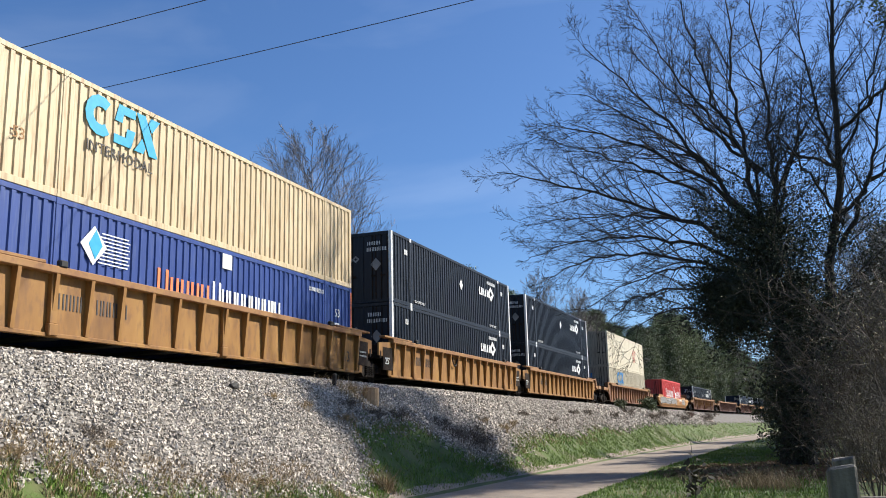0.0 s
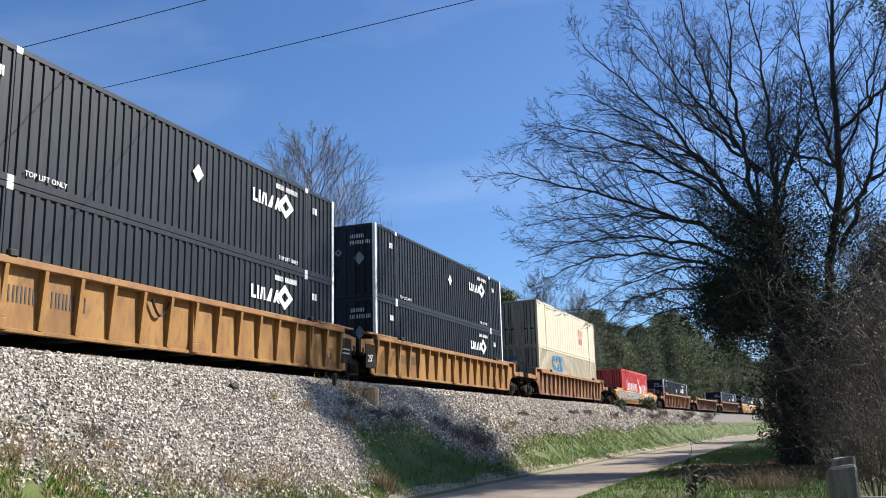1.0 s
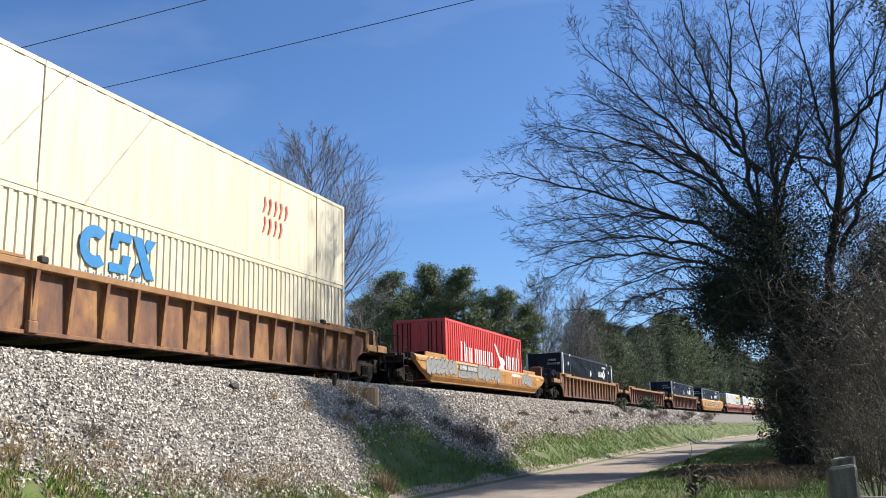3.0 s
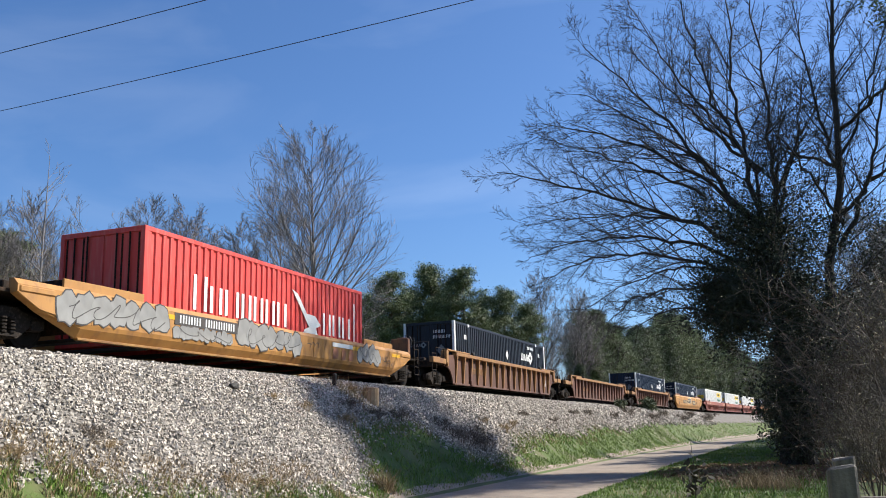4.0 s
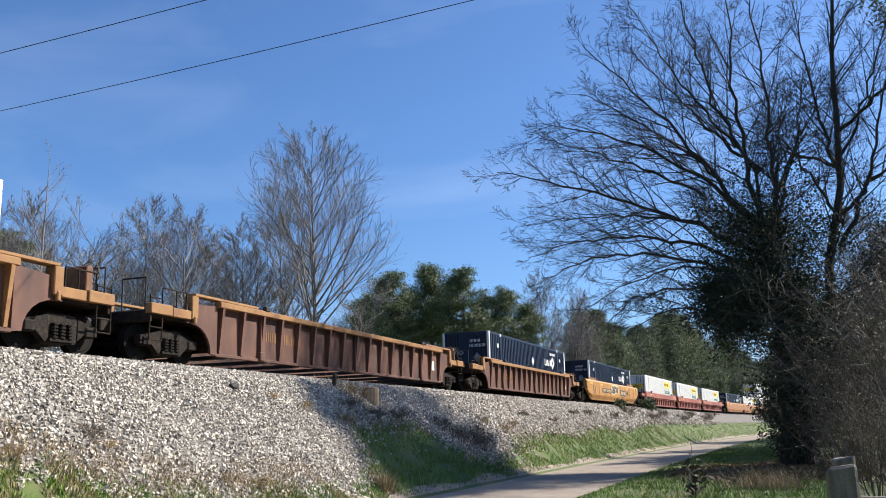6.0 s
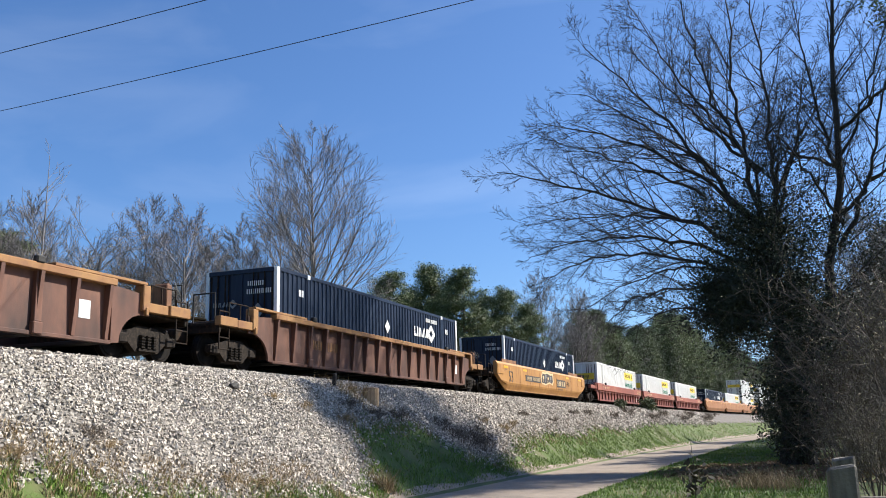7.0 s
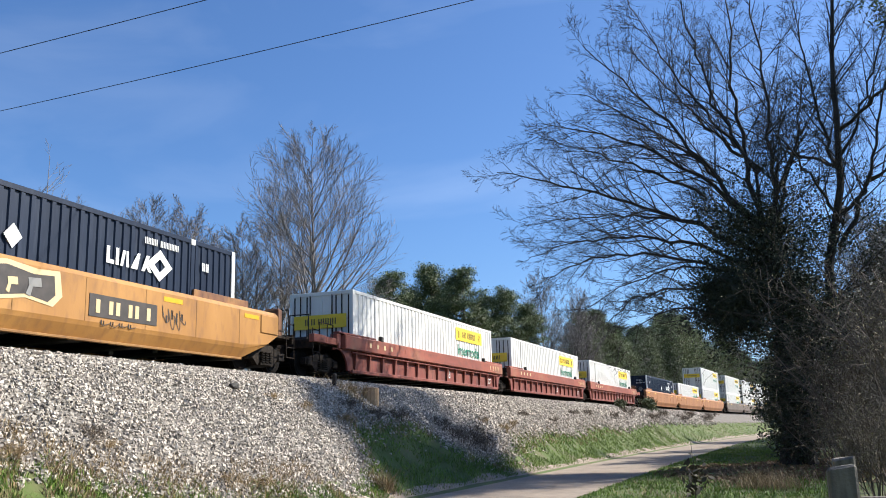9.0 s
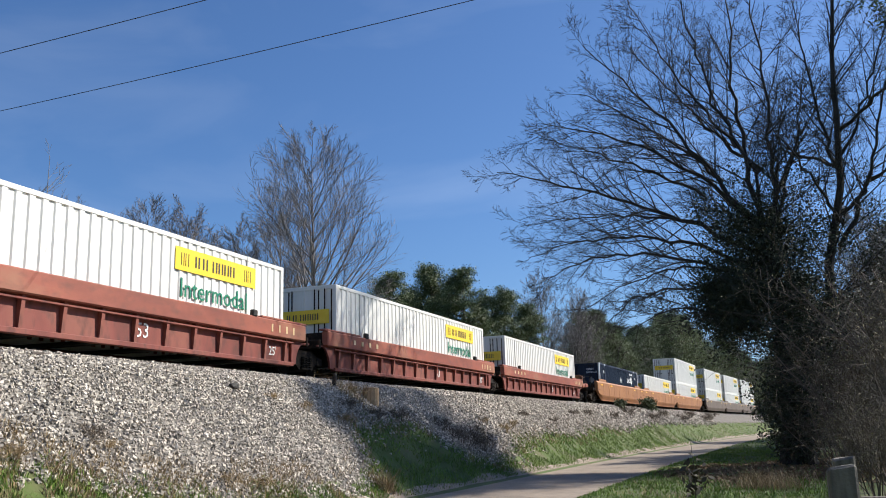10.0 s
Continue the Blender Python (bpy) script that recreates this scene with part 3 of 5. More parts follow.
                box(bm, min(sx * 1.42, sx * 1.56), max(sx * 1.42, sx * 1.56), s * 6.1 - 0.12, s * 6.1 + 0.12, (1.70 if style == 'rib' else 1.50), (1.86 if style == 'rib' else 1.70), 0.03)
                part("lock_lug", bm, M["black"], car)
    if not front_joint:
        bogie(car, -10.05)
    bogie(car, PITCH / 2 if rear_joint else 10.05)
    RIDE.append((car, s0, 0.0))
    return car


def side_panel_mesh(L, H, pitch, depth, m, flat=0.4):
    """A corrugated wall from y = -L/2 to L/2, outer face towards +x."""
    n = max(1, round(L / pitch))
    p = L / n
    prof = []
    for i in range(n):
        y = -L / 2 + i * p
        prof += [(y, 0), (y + p * flat, 0), (y + p * 0.5, -depth), (y + p * (0.5 + flat), -depth)]
    prof.append((L / 2, 0))
    vs = [(x, y, z) for z in (0, H) for y, x in prof]
    k = len(prof)
    return raw_mesh("side_panel", vs, [(i, i + 1, k + i + 1, k + i) for i in range(k - 1)], m)


def container(s0, z0, m, label, L=16.154, H=2.896, pitch=0.30, depth=0.036, edge=None, posts=True, end_mat=None, doors=True, y_off=0.0, rail_mat=None):
    """A shipping container whose floor is z0 above the rails."""
    c = tagged(new("shipping_container"), label, "container", "containers on the train")
    hx, hy = 1.295, L / 2
    end_mat, rail_mat = end_mat or m, rail_mat or m
    key = (m.name, L, H, pitch, depth)
    me = shared(("panel", key), lambda: side_panel_mesh(L - 0.3, H - 0.26, pitch, depth, m))
    for sx in (1, -1):
        w = part("side_wall", me, None, c)
        w.matrix_basis = pose(sx * (hx - 0.012), 0, 0.14, 0, 0, 0 if sx > 0 else 180)
        bm = bmesh.new()
        box(bm, min(sx * (hx - 0.09), sx * hx), max(sx * (hx - 0.09), sx * hx), -hy + 0.1, hy - 0.1, 0, 0.16, 0.008)
        part("bottom_rail", bm, rail_mat, c)
        bm = bmesh.new()
        box(bm, min(sx * (hx - 0.07), sx * hx), max(sx * (hx - 0.07), sx * hx), -hy + 0.1, hy - 0.1, H - 0.12, H, 0.008)
        part("top_rail", bm, rail_mat, c)
        for e in (-1, 1):
            bm = bmesh.new()
            box(bm, min(sx * (hx - 0.12), sx * (hx + 0.004)), max(sx * (hx - 0.12), sx * (hx + 0.004)), min(e * (hy - 0.16), e * hy), max(e * (hy - 0.16), e * hy), 0, H + 0.004, 0.01)
            part("corner_post", bm, edge or m, c, "white corner post" if edge else "")
            if posts:
                yp = e * 6.096
                bm = bmesh.new()
                box(bm, min(sx * (hx - 0.08), sx * (hx + 0.004)), max(sx * (hx - 0.08), sx * (hx + 0.004)), yp - 0.08, yp + 0.08, 0.02, H - 0.02, 0.008)
                part("lifting_post", bm, rail_mat, c)
                for z in (-0.003, H - 0.15):
                    bm = bmesh.new()
                    box(bm, min(sx * (hx - 0.1), sx * (hx + 0.012)), max(sx * (hx - 0.1), sx * (hx + 0.012)), yp - 0.09, yp + 0.09, z, z + 0.153, 0.01)
                    part("corner_casting", bm, M["mark_white"] if edge else rail_mat, c)
    roof = shared(("roof", key), lambda: side_panel_mesh(L - 0.2, 2 * hx - 0.1, 0.6, 0.02, m))
    r = part("roof", roof, None, c)
    r.matrix_basis = pose(hx - 0.05, 0, H - 0.03, 0, -90, 0)
    for e in (-1, 1):
        def piece(name, x0, x1, d0, d1, z0, z1, m, bev=0.0):
            bm = bmesh.new()
            box(bm, x0, x1, min(e * (hy - d0), e * (hy - d1)), max(e * (hy - d0), e * (hy - d1)), z0, z1, bev)
            part(name, bm, m, c)
        piece("end_wall", -hx + 0.11, hx - 0.11, 0.08, 0.04, 0.02, H - 0.02, end_mat)
        piece("end_sill", -hx + 0.1, hx - 0.1, 0.12, 0.0, 0.0, 0.14, end_mat, 0.01)
        piece("end_header", -hx + 0.1, hx - 0.1, 0.12, 0.0, H - 0.14, H, end_mat, 0.01)
        for px in ((-0.6, 0.0, 0.6) if not doors else (0.0,)):
            piece("end_rib", px - 0.045, px + 0.045, 0.06, 0.015, 0.14, H - 0.14, end_mat)
        if doors:
            for px in (-0.85, -0.45, 0.45, 0.85):
                bm = bmesh.new()
                tube(bm, (px, e * (hy - 0.005), 0.12), (px, e * (hy - 0.005), H - 0.12), 0.022, 6)
                box(bm, px - 0.05, px + 0.17, min(e * (hy - 0.02), e * (hy + 0.012)), max(e * (hy - 0.02), e * (hy + 0.012)), 1.05, 1.13)
                part("lock_rod", bm, M["grime"], c)
            for px in (-1.13, -0.62, 0.575, 1.08):
                piece("door_seal", px, px + 0.05, 0.05, 0.03, 0.15, H - 0.15, M["grime"])
    RIDE.append((c, s0 + y_off, z0))
    return c


# ---- the train's make-up ----
def diamond(hw, hh):
    return [(-hw, 0), (0, -hh), (hw, 0), (0, hh)]


def ring_mesh(hw, hh, m):
    """A diamond-shaped band."""
    bm = bmesh.new()
    o = [bm.verts.new((x, y, 0.004)) for x, y in diamond(hw, hh)]
    i = [bm.verts.new((x, y, 0.004)) for x, y in diamond(hw * 0.42, hh * 0.42)]
    for k in range(4):
        j = (k + 1) % 4
        bm.faces.new((o[k], o[j], i[j], i[k]))
    return mesh_of("diamond_mark", bm, m)


def slab_row(h, m):
    """A row of plain blocks and wedges, the size of a wordmark, h high."""
    bm = bmesh.new()
    shapes = [[(0, 0), (0.55, 0), (0.55, 0.24), (0.22, 0.24), (0.22, 1), (0, 1)], [(0.68, 0), (0.9, 0), (0.9, 1), (0.68, 1)],
              [(1.02, 0), (1.22, 0), (1.42, 0.95), (1.2, 0.95)], [(1.48, 0), (1.68, 0), (1.62, 0.95), (1.46, 0.95)],
              [(1.82, 0), (2.34, 0), (2.54, 1), (2.34, 1)], [(2.66, 0), (2.92, 0), (3.3, 1), (3.04, 1)], [(3.0, 0.3), (3.26, 0), (3.5, 0), (3.12, 0.52)]]
    for pts in shapes:
        a = [bm.verts.new((x * h * 1.15, y * h, 0.004)) for x, y in pts]
        b = [bm.verts.new((x * h * 1.15, y * h, -0.004)) for x, y in pts]
        bm.faces.new(a)
        bm.faces.new(b[::-1])
        for i in range(len(pts)):
            j = (i + 1) % len(pts)
            bm.faces.new((a[j], a[i], b[i], b[j]))
    return mesh_of("logo_shape", bm, m)


def dark_box(s0, z0, m, label, lower=False):
    """A charcoal or navy container with white corner edges and white marks."""
    c = container(s0, z0, m, label, pitch=0.285, depth=0.036, edge=M["mark_white"], end_mat=m)
    w = M["mark_white"]
    mark(c, shared("slabs", lambda: slab_row(0.40, w)), 1.303, 2.83, 1.74, "logo_shape")
    mark(c, shared("ring", lambda: ring_mesh(0.5, 0.40, w)), 1.303, 4.74, 1.97, "logo_shape")
    mark(c, shared("nums", lambda: bars([0.09] * 4 + [-0.06] + [0.09] * 6, 0.16, w, 0.035, 0.03)), 1.303, 4.15, 2.44, "number_mark")
    if not lower:
        mark(c, shared("spot", lambda: blob(diamond(0.24, 0.26), w)), 1.303, 0.12, 1.83, "diamond_mark")
        mark(c, shared("lift", lambda: text_mesh("TOP LIFT ONLY", 0.17, w)), 1.303, -5.75, 0.22, "notice")
        mark(c, shared("lift", None), 1.303, 4.35, 0.22, "notice")
    for y in (-6.75, 6.5):
        mark(c, shared("tick", lambda: bars([0.12, 0.12], 0.22, w, 0.05, 0.05)), 1.303, y, 2.12, "small_mark")
    e = -16.154 / 2 - 0.004
    mark(c, shared("endnum", lambda: bars([0.11] * 4, 0.15, w, 0.04, 0.03)), 0.25, e, 2.35, "number_mark", END)
    mark(c, shared("endnum2", lambda: bars([0.11] * 6, 0.15, w, 0.04, 0.03)), 0.22, e, 2.1, "number_mark", END)
    mark(c, shared("endspot", lambda: blob(diamond(0.24, 0.26), M["spray_grey"])), 0.62, e, 1.55, "diamond_mark", END)
    mark(c, shared("endslab", lambda: slab_row(0.15, M["spray_grey"])), -1.0, e, 1.75, "logo_shape", END)
    mark(c, shared("endring", lambda: ring_mesh(0.17, 0.15, M["spray_grey"])), -0.28, e, 1.82, "logo_shape", END)
    return c


def logo_block(c, y, z, m, size, x=1.303):
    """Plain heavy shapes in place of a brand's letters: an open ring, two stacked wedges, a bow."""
    k = size
    arc = [(0.50 + 0.5 * math.cos(a), 0.5 + 0.5 * math.sin(a)) for a in [radians(50 + 26 * i) for i in range(11)]]
    inner = [(0.50 + 0.24 * math.cos(a), 0.5 + 0.22 * math.sin(a)) for a in [radians(50 + 26 * i) for i in range(10, -1, -1)]]
    shapes = [arc + inner, [(1.0, 0.56), (1.12, 1.0), (1.72, 1.0), (1.72, 0.78), (1.3, 0.78), (1.26, 0.56)], [(0.98, 0.0), (1.6, 0.0), (1.74, 0.46), (1.44, 0.46), (1.4, 0.22), (0.98, 0.22)],
              [(1.76, 1.0), (2.1, 1.0), (2.62, 0.0), (2.28, 0.0)], [(2.3, 1.0), (2.66, 1.0), (2.36, 0.62), (2.22, 0.84)], [(1.72, 0.0), (2.06, 0.0), (2.14, 0.16), (2.0, 0.38)]]
    for pts in shapes:
        mark(c, blob([(p * k, q * k) for p, q in pts], m), x, y, z, "logo_shape")


def white_box(s0, z0, worn=False):
    c = container(s0, z0, M["white"], "white corrugated container with a yellow sign panel and green lettering", pitch=0.36, depth=0.03, end_mat=M["white"])
    plate(c, 1.302, 2.66, 2.0, 3.78, 0.60, M["mark_yellow"], "sign_panel")
    mark(c, shared("sign_bars", lambda: bars([0.2, -0.02, 0.22, -0.1, 0.22, 0.22, 0.22, 0.22], 0.30, M["mark_dark"], 0.06, 0.06)), 1.312, 3.5, 2.15, "logo_mark")
    for y in (2.9, 5.85):
        mark(c, shared("sign_side", lambda: bars([0.12, 0.14], 0.34, M["mark_dark"], 0.06, 0.02)), 1.312, y, 2.13, "logo_mark")
    mark(c, shared("intermodal", lambda: text_mesh("Intermodal", 0.72, M["mark_green"])), 1.303, 2.86, 1.32, "lettering")
    e = -16.154 / 2 - 0.012
    bm = bmesh.new()
    box(bm, -1.1, 1.05, e - 0.03, e - 0.018, 1.55, 2.05)
    part("sign_panel", bm, M["mark_yellow"], c)
    mark(c, shared("sign_end", lambda: bars([0.13, -0.02, 0.14, -0.05, 0.14, 0.14, 0.14, 0.14], 0.22, M["mark_dark"], 0.05, 0.04)), -0.62, e - 0.034, 1.69, "logo_mark", END)
    return c


FLOOR, UPPER = 0.36, 0.36 + 2.896 + 0.012
YEL = "weathered yellow double-stack well car with ribbed sides"

# first, three joined yellow wells
for s0, fj, rj in ((20.95, True, True), (40.70, True, True), (60.27, True, False)):
    car = well_car(s0, "rib", M["yellow"], M["sill_tan"], YEL, fj, rj, M["yellow"])
    mark(car, shared("n53", lambda: text_mesh("53", 0.52, M["mark_dark"])), 1.346, 7.32, 0.62, "lettering")
    if rj:
        plate(car, 1.37, 8.36, 0.55, 0.82, 0.86, M["grime"], "notice_plate", 0.05)
        mark(car, shared("notice_bars", lambda: bars([0.1] * 4, 0.05, M["mark_white"], 0.04, 0.03)), 1.424, 8.48, 1.0, "number_mark")
        mark(car, shared("notice_bars", None), 1.424, 8.48, 0.86, "number_mark")
    if fj:
        plate(car, 1.37, -9.2, 0.5, 0.9, 0.86, M["grime"], "notice_plate", 0.05)
    mark(car, shared("n25", lambda: text_mesh("25'", 0.36, M["mark_white"])), 1.424, -9.05, 0.72, "lettering")
    mark(car, shared("rep", lambda: bars([0.16, 0.15, 0.15, 0.18], 0.34, M["mark_dark"], 0.06, 0.04)), 1.346, -6.0, 0.85, "number_mark")
    mark(car, shared("rep2", lambda: bars([0.16] * 5, 0.34, M["mark_dark"], 0.05, 0.04)), 1.346, -4.86, 0.85, "number_mark")
    if s0 == 40.70:
        bm = bmesh.new()
        ring = [(1.44, -1.75 + 0.65 * k / 8, 1.42 - 0.36 * math.sin(math.pi * k / 8)) for k in range(9)]
        loops = [[bm.verts.new((x + 0.035 * math.cos(q), y + 0.015 * math.sin(q), z + 0.035 * math.sin(q))) for q in [k * math.pi / 3 for k in range(6)]] for x, y, z in ring]
        for a, b in zip(loops, loops[1:]):
            for k in range(6):
                bm.faces.new((a[k], a[(k + 1) % 6], b[(k + 1) % 6], b[k]))
        bm.faces.new(loops[0])
        bm.faces.new(loops[-1][::-1])
        part("hanging_hose", bm, M["black"], car, "dark hose loop hanging on the side")
c = container(20.95, FLOOR, M["blue"], "blue corrugated container with orange and white lettering bars", pitch=0.285)
mark(c, bars([0.42, 0.34, 0.34, 0.34, 0.36], 0.46, M["mark_orange"], 0.09, 0.1, 1.35), 1.303, -2.75, 1.30, "logo_mark")
mark(c, bars([0.38, 0.3, 0.32, 0.32, 0.34, 0.3, 0.3, 0.32, 0.16, 0.34], 0.46, M["mark_white"], 0.05, 0.09, 1.35), 1.303, -0.42, 1.30, "logo_mark")
mark(c, blob(diamond(0.42, 0.45), M["mark_white"]), 1.303, -5.0, 2.05, "logo_shape")
mark(c, blob(diamond(0.22, 0.34), M["mark_cyan"]), 1.312, -4.95, 2.08, "logo_shape")
bm = bmesh.new()
for k in range(9):
    box(bm, 0.05 * (k % 3), 1.0 + 0.05 * (k % 2), k * 0.085, k * 0.085 + 0.028, -0.003, 0.003)
mark(c, mesh_of("wave_lines", bm, M["mark_white"]), 1.303, -4.85, 1.68, "logo_shape")
plate(c, 1.303, 0.0, 2.35, 0.46, 0.42, M["mark_white"], "white_panel")
mark(c, bars([0.12] * 6, 0.14, M["mark_white"], 0.05, 0.04), 1.303, 4.95, 2.42, "number_mark")
mark(c, text_mesh("53", 0.4, M["mark_white"]), 1.303, 6.75, 1.75, "lettering")
plate(c, 1.303, 7.985, 0.15, 0.07, 2.6, M["mark_orange"], "orange_edge")
plate(c, 1.303, 6.75, 1.2, 0.34, 0.34, M["mark_white"], "white_panel")
c = container(20.95, UPPER, M["cream"], "grimy cream corrugated container with light blue logo shapes", pitch=0.285)
logo_block(c, -5.5, 1.72, M["mark_cyan"], 0.98)
mark(c, text_mesh("INTERMODAL", 0.37, M["mark_dark"]), 1.303, -5.42, 1.30, "lettering")
mark(c, text_mesh("53", 0.36, M["sill_tan"]), 1.303, -7.5, 0.95, "lettering")
for s0 in (40.70, 60.27):
    dark_box(s0, FLOOR, M["charcoal"], "charcoal corrugated container with white logo shapes, lower of a stack", True)
    dark_box(s0, UPPER, M["charcoal"], "charcoal corrugated container with white logo shapes, top of a stack")

# a rusty single car with two cream boxes
car = well_car(83.85, "rib", M["rust"], M["sill_tan"], "rusted brown double-stack well car with faded yellow top")
c = container(83.85, FLOOR, M["off_white"], "cream corrugated container with blue logo shapes", pitch=0.26, depth=0.03, end_mat=M["shaded_grimy_cream"])
logo_block(c, -4.9, 1.55, M["mark_blue"], 0.98)
mark(c, bars([0.2] * 9, 0.26, M["mark_blue"], 0.05, 0.04), 1.303, -4.85, 1.2, "lettering_bars")
for k, (a, b) in enumerate(((-1.0, 0.24), (-0.68, 0.24), (-0.38, 0.24))):
    mark(c, bars([b], 0.36, M["mark_blue"], 0.05, 0.09), a, -16.154 / 2 - 0.03, 1.95, "logo_shape", END)
c = container(83.85, UPPER, M["off_white"], "stained cream container with red spray-painted scrawl", pitch=0.62, depth=0.012, end_mat=M["shaded_grimy_cream"])
for k in range(9):
    y0, z0 = 2.6 + 0.32 * (k % 5), 1.5 - 0.62 * (k // 5)
    mark(c, blob([(0, 0), (0.07, 0), (0.2, 0.25 + 0.1 * (k % 2)), (0.16, 0.5), (0.08, 0.5), (0.11, 0.26)], M["mark_red"]), 1.303, y0, z0, "spray_scrawl")

# smooth yellow car with the red box
SMOOTH = "yellow smooth-sided well car with sprayed scrawls"


def scribble(car, y, z, w, h, m, seed, x=1.542, turns=5, thick=0.03):
    """A looping sprayed line of even width."""
    rnd = random.Random(seed)
    n = turns * 12
    ph, q = rnd.uniform(0, 6), rnd.uniform(0.6, 0.9)
    pts = [(w * (i / n) + 0.09 * w * math.cos(2 * math.pi * i / 12 + ph) * q, h * 0.5 + h * 0.5 * math.sin(2 * math.pi * i / 12) * (0.65 + 0.35 * math.sin(i * 0.37 + ph))) for i in range(n + 1)]
    bm = bmesh.new()
    for (x0, y0), (x1, y1) in zip(pts, pts[1:]):
        d = math.hypot(x1 - x0, y1 - y0) or 1
        ox, oy = -(y1 - y0) / d * thick / 2, (x1 - x0) / d * thick / 2
        bm.faces.new([bm.verts.new(c) for c in ((x0 - ox, y0 - oy, 0), (x1 - ox, y1 - oy, 0), (x1 + ox, y1 + oy, 0), (x0 + ox, y0 + oy, 0))])
    bmesh.ops.remove_doubles(bm, verts=bm.verts, dist=0.004)
    mark(car, mesh_of("spray_line", bm, m), x, y, z, "spray_line")


def scrawl(car, y, z, w, h, m, seed, x=1.535):
    """A sprayed tag of puffed shapes with dark outlines."""
    rnd = random.Random(seed)
    n = max(2, round(w / (h * 0.75)))
    for k in range(n):
        cy, cz, r = y + (k + 0.5) * w / n, z + h / 2 + rnd.uniform(-0.08, 0.08) * h, h * rnd.uniform(0.42, 0.55)
        pts = []
        for i in range(14):
            a = i / 14 * 2 * math.pi
            q = r * (1 + 0.16 * math.sin(3 * a + rnd.uniform(0, 6)))
            pts.append((q * 0.95 * math.cos(a), q * math.sin(a)))
        mark(car, blob([(a * 1.1, b * 1.1) for a, b in pts], M["mark_dark"]), x - 0.002 + 0.0008 * (k % 3), cy, cz, "spray_outline")
        mark(car, blob(pts, m), x + 0.004 + 0.0008 * (k % 3), cy, cz, "spray_shape")


car = well_car(108.1, "smooth", M["fresh_yellow"], M["fresh_yellow"], SMOOTH, dark=M["yellow"], top=1.33)
plate(car, 1.537, -5.15, 0.90, 2.78, 0.30, M["mark_dark"], "number_plate_panel")
mark(car, bars([0.17] * 4 + [-0.1] + [0.17] * 6, 0.2, M["mark_white"], 0.06, 0.05), 1.546, -4.95, 0.95, "number_mark")
scrawl(car, -9.0, 0.60, 3.6, 0.66, M["spray_grey"], 1)
scrawl(car, -5.2, 0.56, 2.6, 0.34, M["spray_grey"], 3)
scrawl(car, -2.3, 0.58, 3.4, 0.68, M["spray_grey"], 2)
scrawl(car, 5.2, 0.62, 1.9, 0.62, M["spray_grey"], 4)
for k, (y0, z0, w, h) in enumerate(((-8.8, 0.66, 3.2, 0.5), (-5.0, 0.6, 2.2, 0.24), (-2.0, 0.64, 2.9, 0.52), (5.4, 0.68, 1.5, 0.46), (7.3, 0.66, 0.9, 0.3), (1.6, 0.86, 0.8, 0.2))):
    scribble(car, y0, z0, w, h, M["mark_dark"], k, 1.5455, max(3, int(w * 1.6)), 0.022)
for y0, w in ((3.3, 0.4), (3.95, 0.3), (4.5, 0.35)):
    mark(car, blob([(0, 0), (w, 0.02), (w * 1.05, 0.3), (w * 0.45, 0.36), (0.02, 0.3)], M["mark_red_faded"]), 1.538, y0, 0.62, "faded_mark")
plate(car, 1.537, 3.3, 1.02, 1.5, 0.14, M["mark_white"], "faded_stripe")
c = container(108.1, FLOOR, M["red"], "red corrugated shipping container with white lettering bars and bird shape", L=12.19, pitch=0.29, depth=0.04, posts=False)
mark(c, bars([0.6, 0.56, 0.68, 0.5, 0.5, 0.52, 0.56], 0.72, M["mark_white"], 0.14, 0.13, 1.3), 1.303, -4.1, 1.05, "logo_mark")
mark(c, bars([0.55, 0.58, 0.6], 0.72, M["mark_white"], 0.14, 0.13, 1.0), 1.303, 3.05, 1.05, "logo_mark")
mark(c, blob([(0, 1.3), (0.35, 1.2), (0.95, 0.62), (1.5, 0.6), (1.9, 0.32), (1.55, 0.2), (1.9, -0.35), (1.5, -0.05), (0.5, -0.3), (0.8, 0.1), (1.1, 0.2), (0.75, 0.55), (0.3, 1.0)], M["mark_white"]), 1.303, 1.0, 1.0, "bird_shape")
mark(c, bars([0.12], 1.6, M["mark_white"], 0.05, 0.03), 1.303, 5.35, 0.75, "number_mark")

# brown ribbed cars: two with charcoal boxes, one empty
BRN = "brown ribbed well car with faded yellow top edge"
for s0, full in ((132.15, True), (156.0, False), (179.9, True)):
    car = well_car(s0, "rib", M["brown"], M["sill_tan"], BRN if full else "empty brown ribbed well car", dark=M["rust"], rib_mat=M["sill_tan"] if s0 < 140 else None)
    mark(car, shared("brep", lambda: bars([0.16, 0.15, 0.15, 0.18], 0.3, M["sill_tan"], 0.06, 0.035)), 1.346, -6.0, 0.85, "number_mark")
    mark(car, shared("brep2", lambda: bars([0.16] * 5, 0.3, M["sill_tan"], 0.05, 0.035)), 1.346, -4.86, 0.85, "number_mark")
    plate(car, 1.346, 7.45, 0.75, 0.35, 0.4, M["mark_white"], "white_panel")
    if full:
        dark_box(s0, FLOOR, M["charcoal"] if s0 < 150 else M["navy"], "%s corrugated container with white logo shapes, alone in its well" % ("charcoal" if s0 < 150 else "navy"))

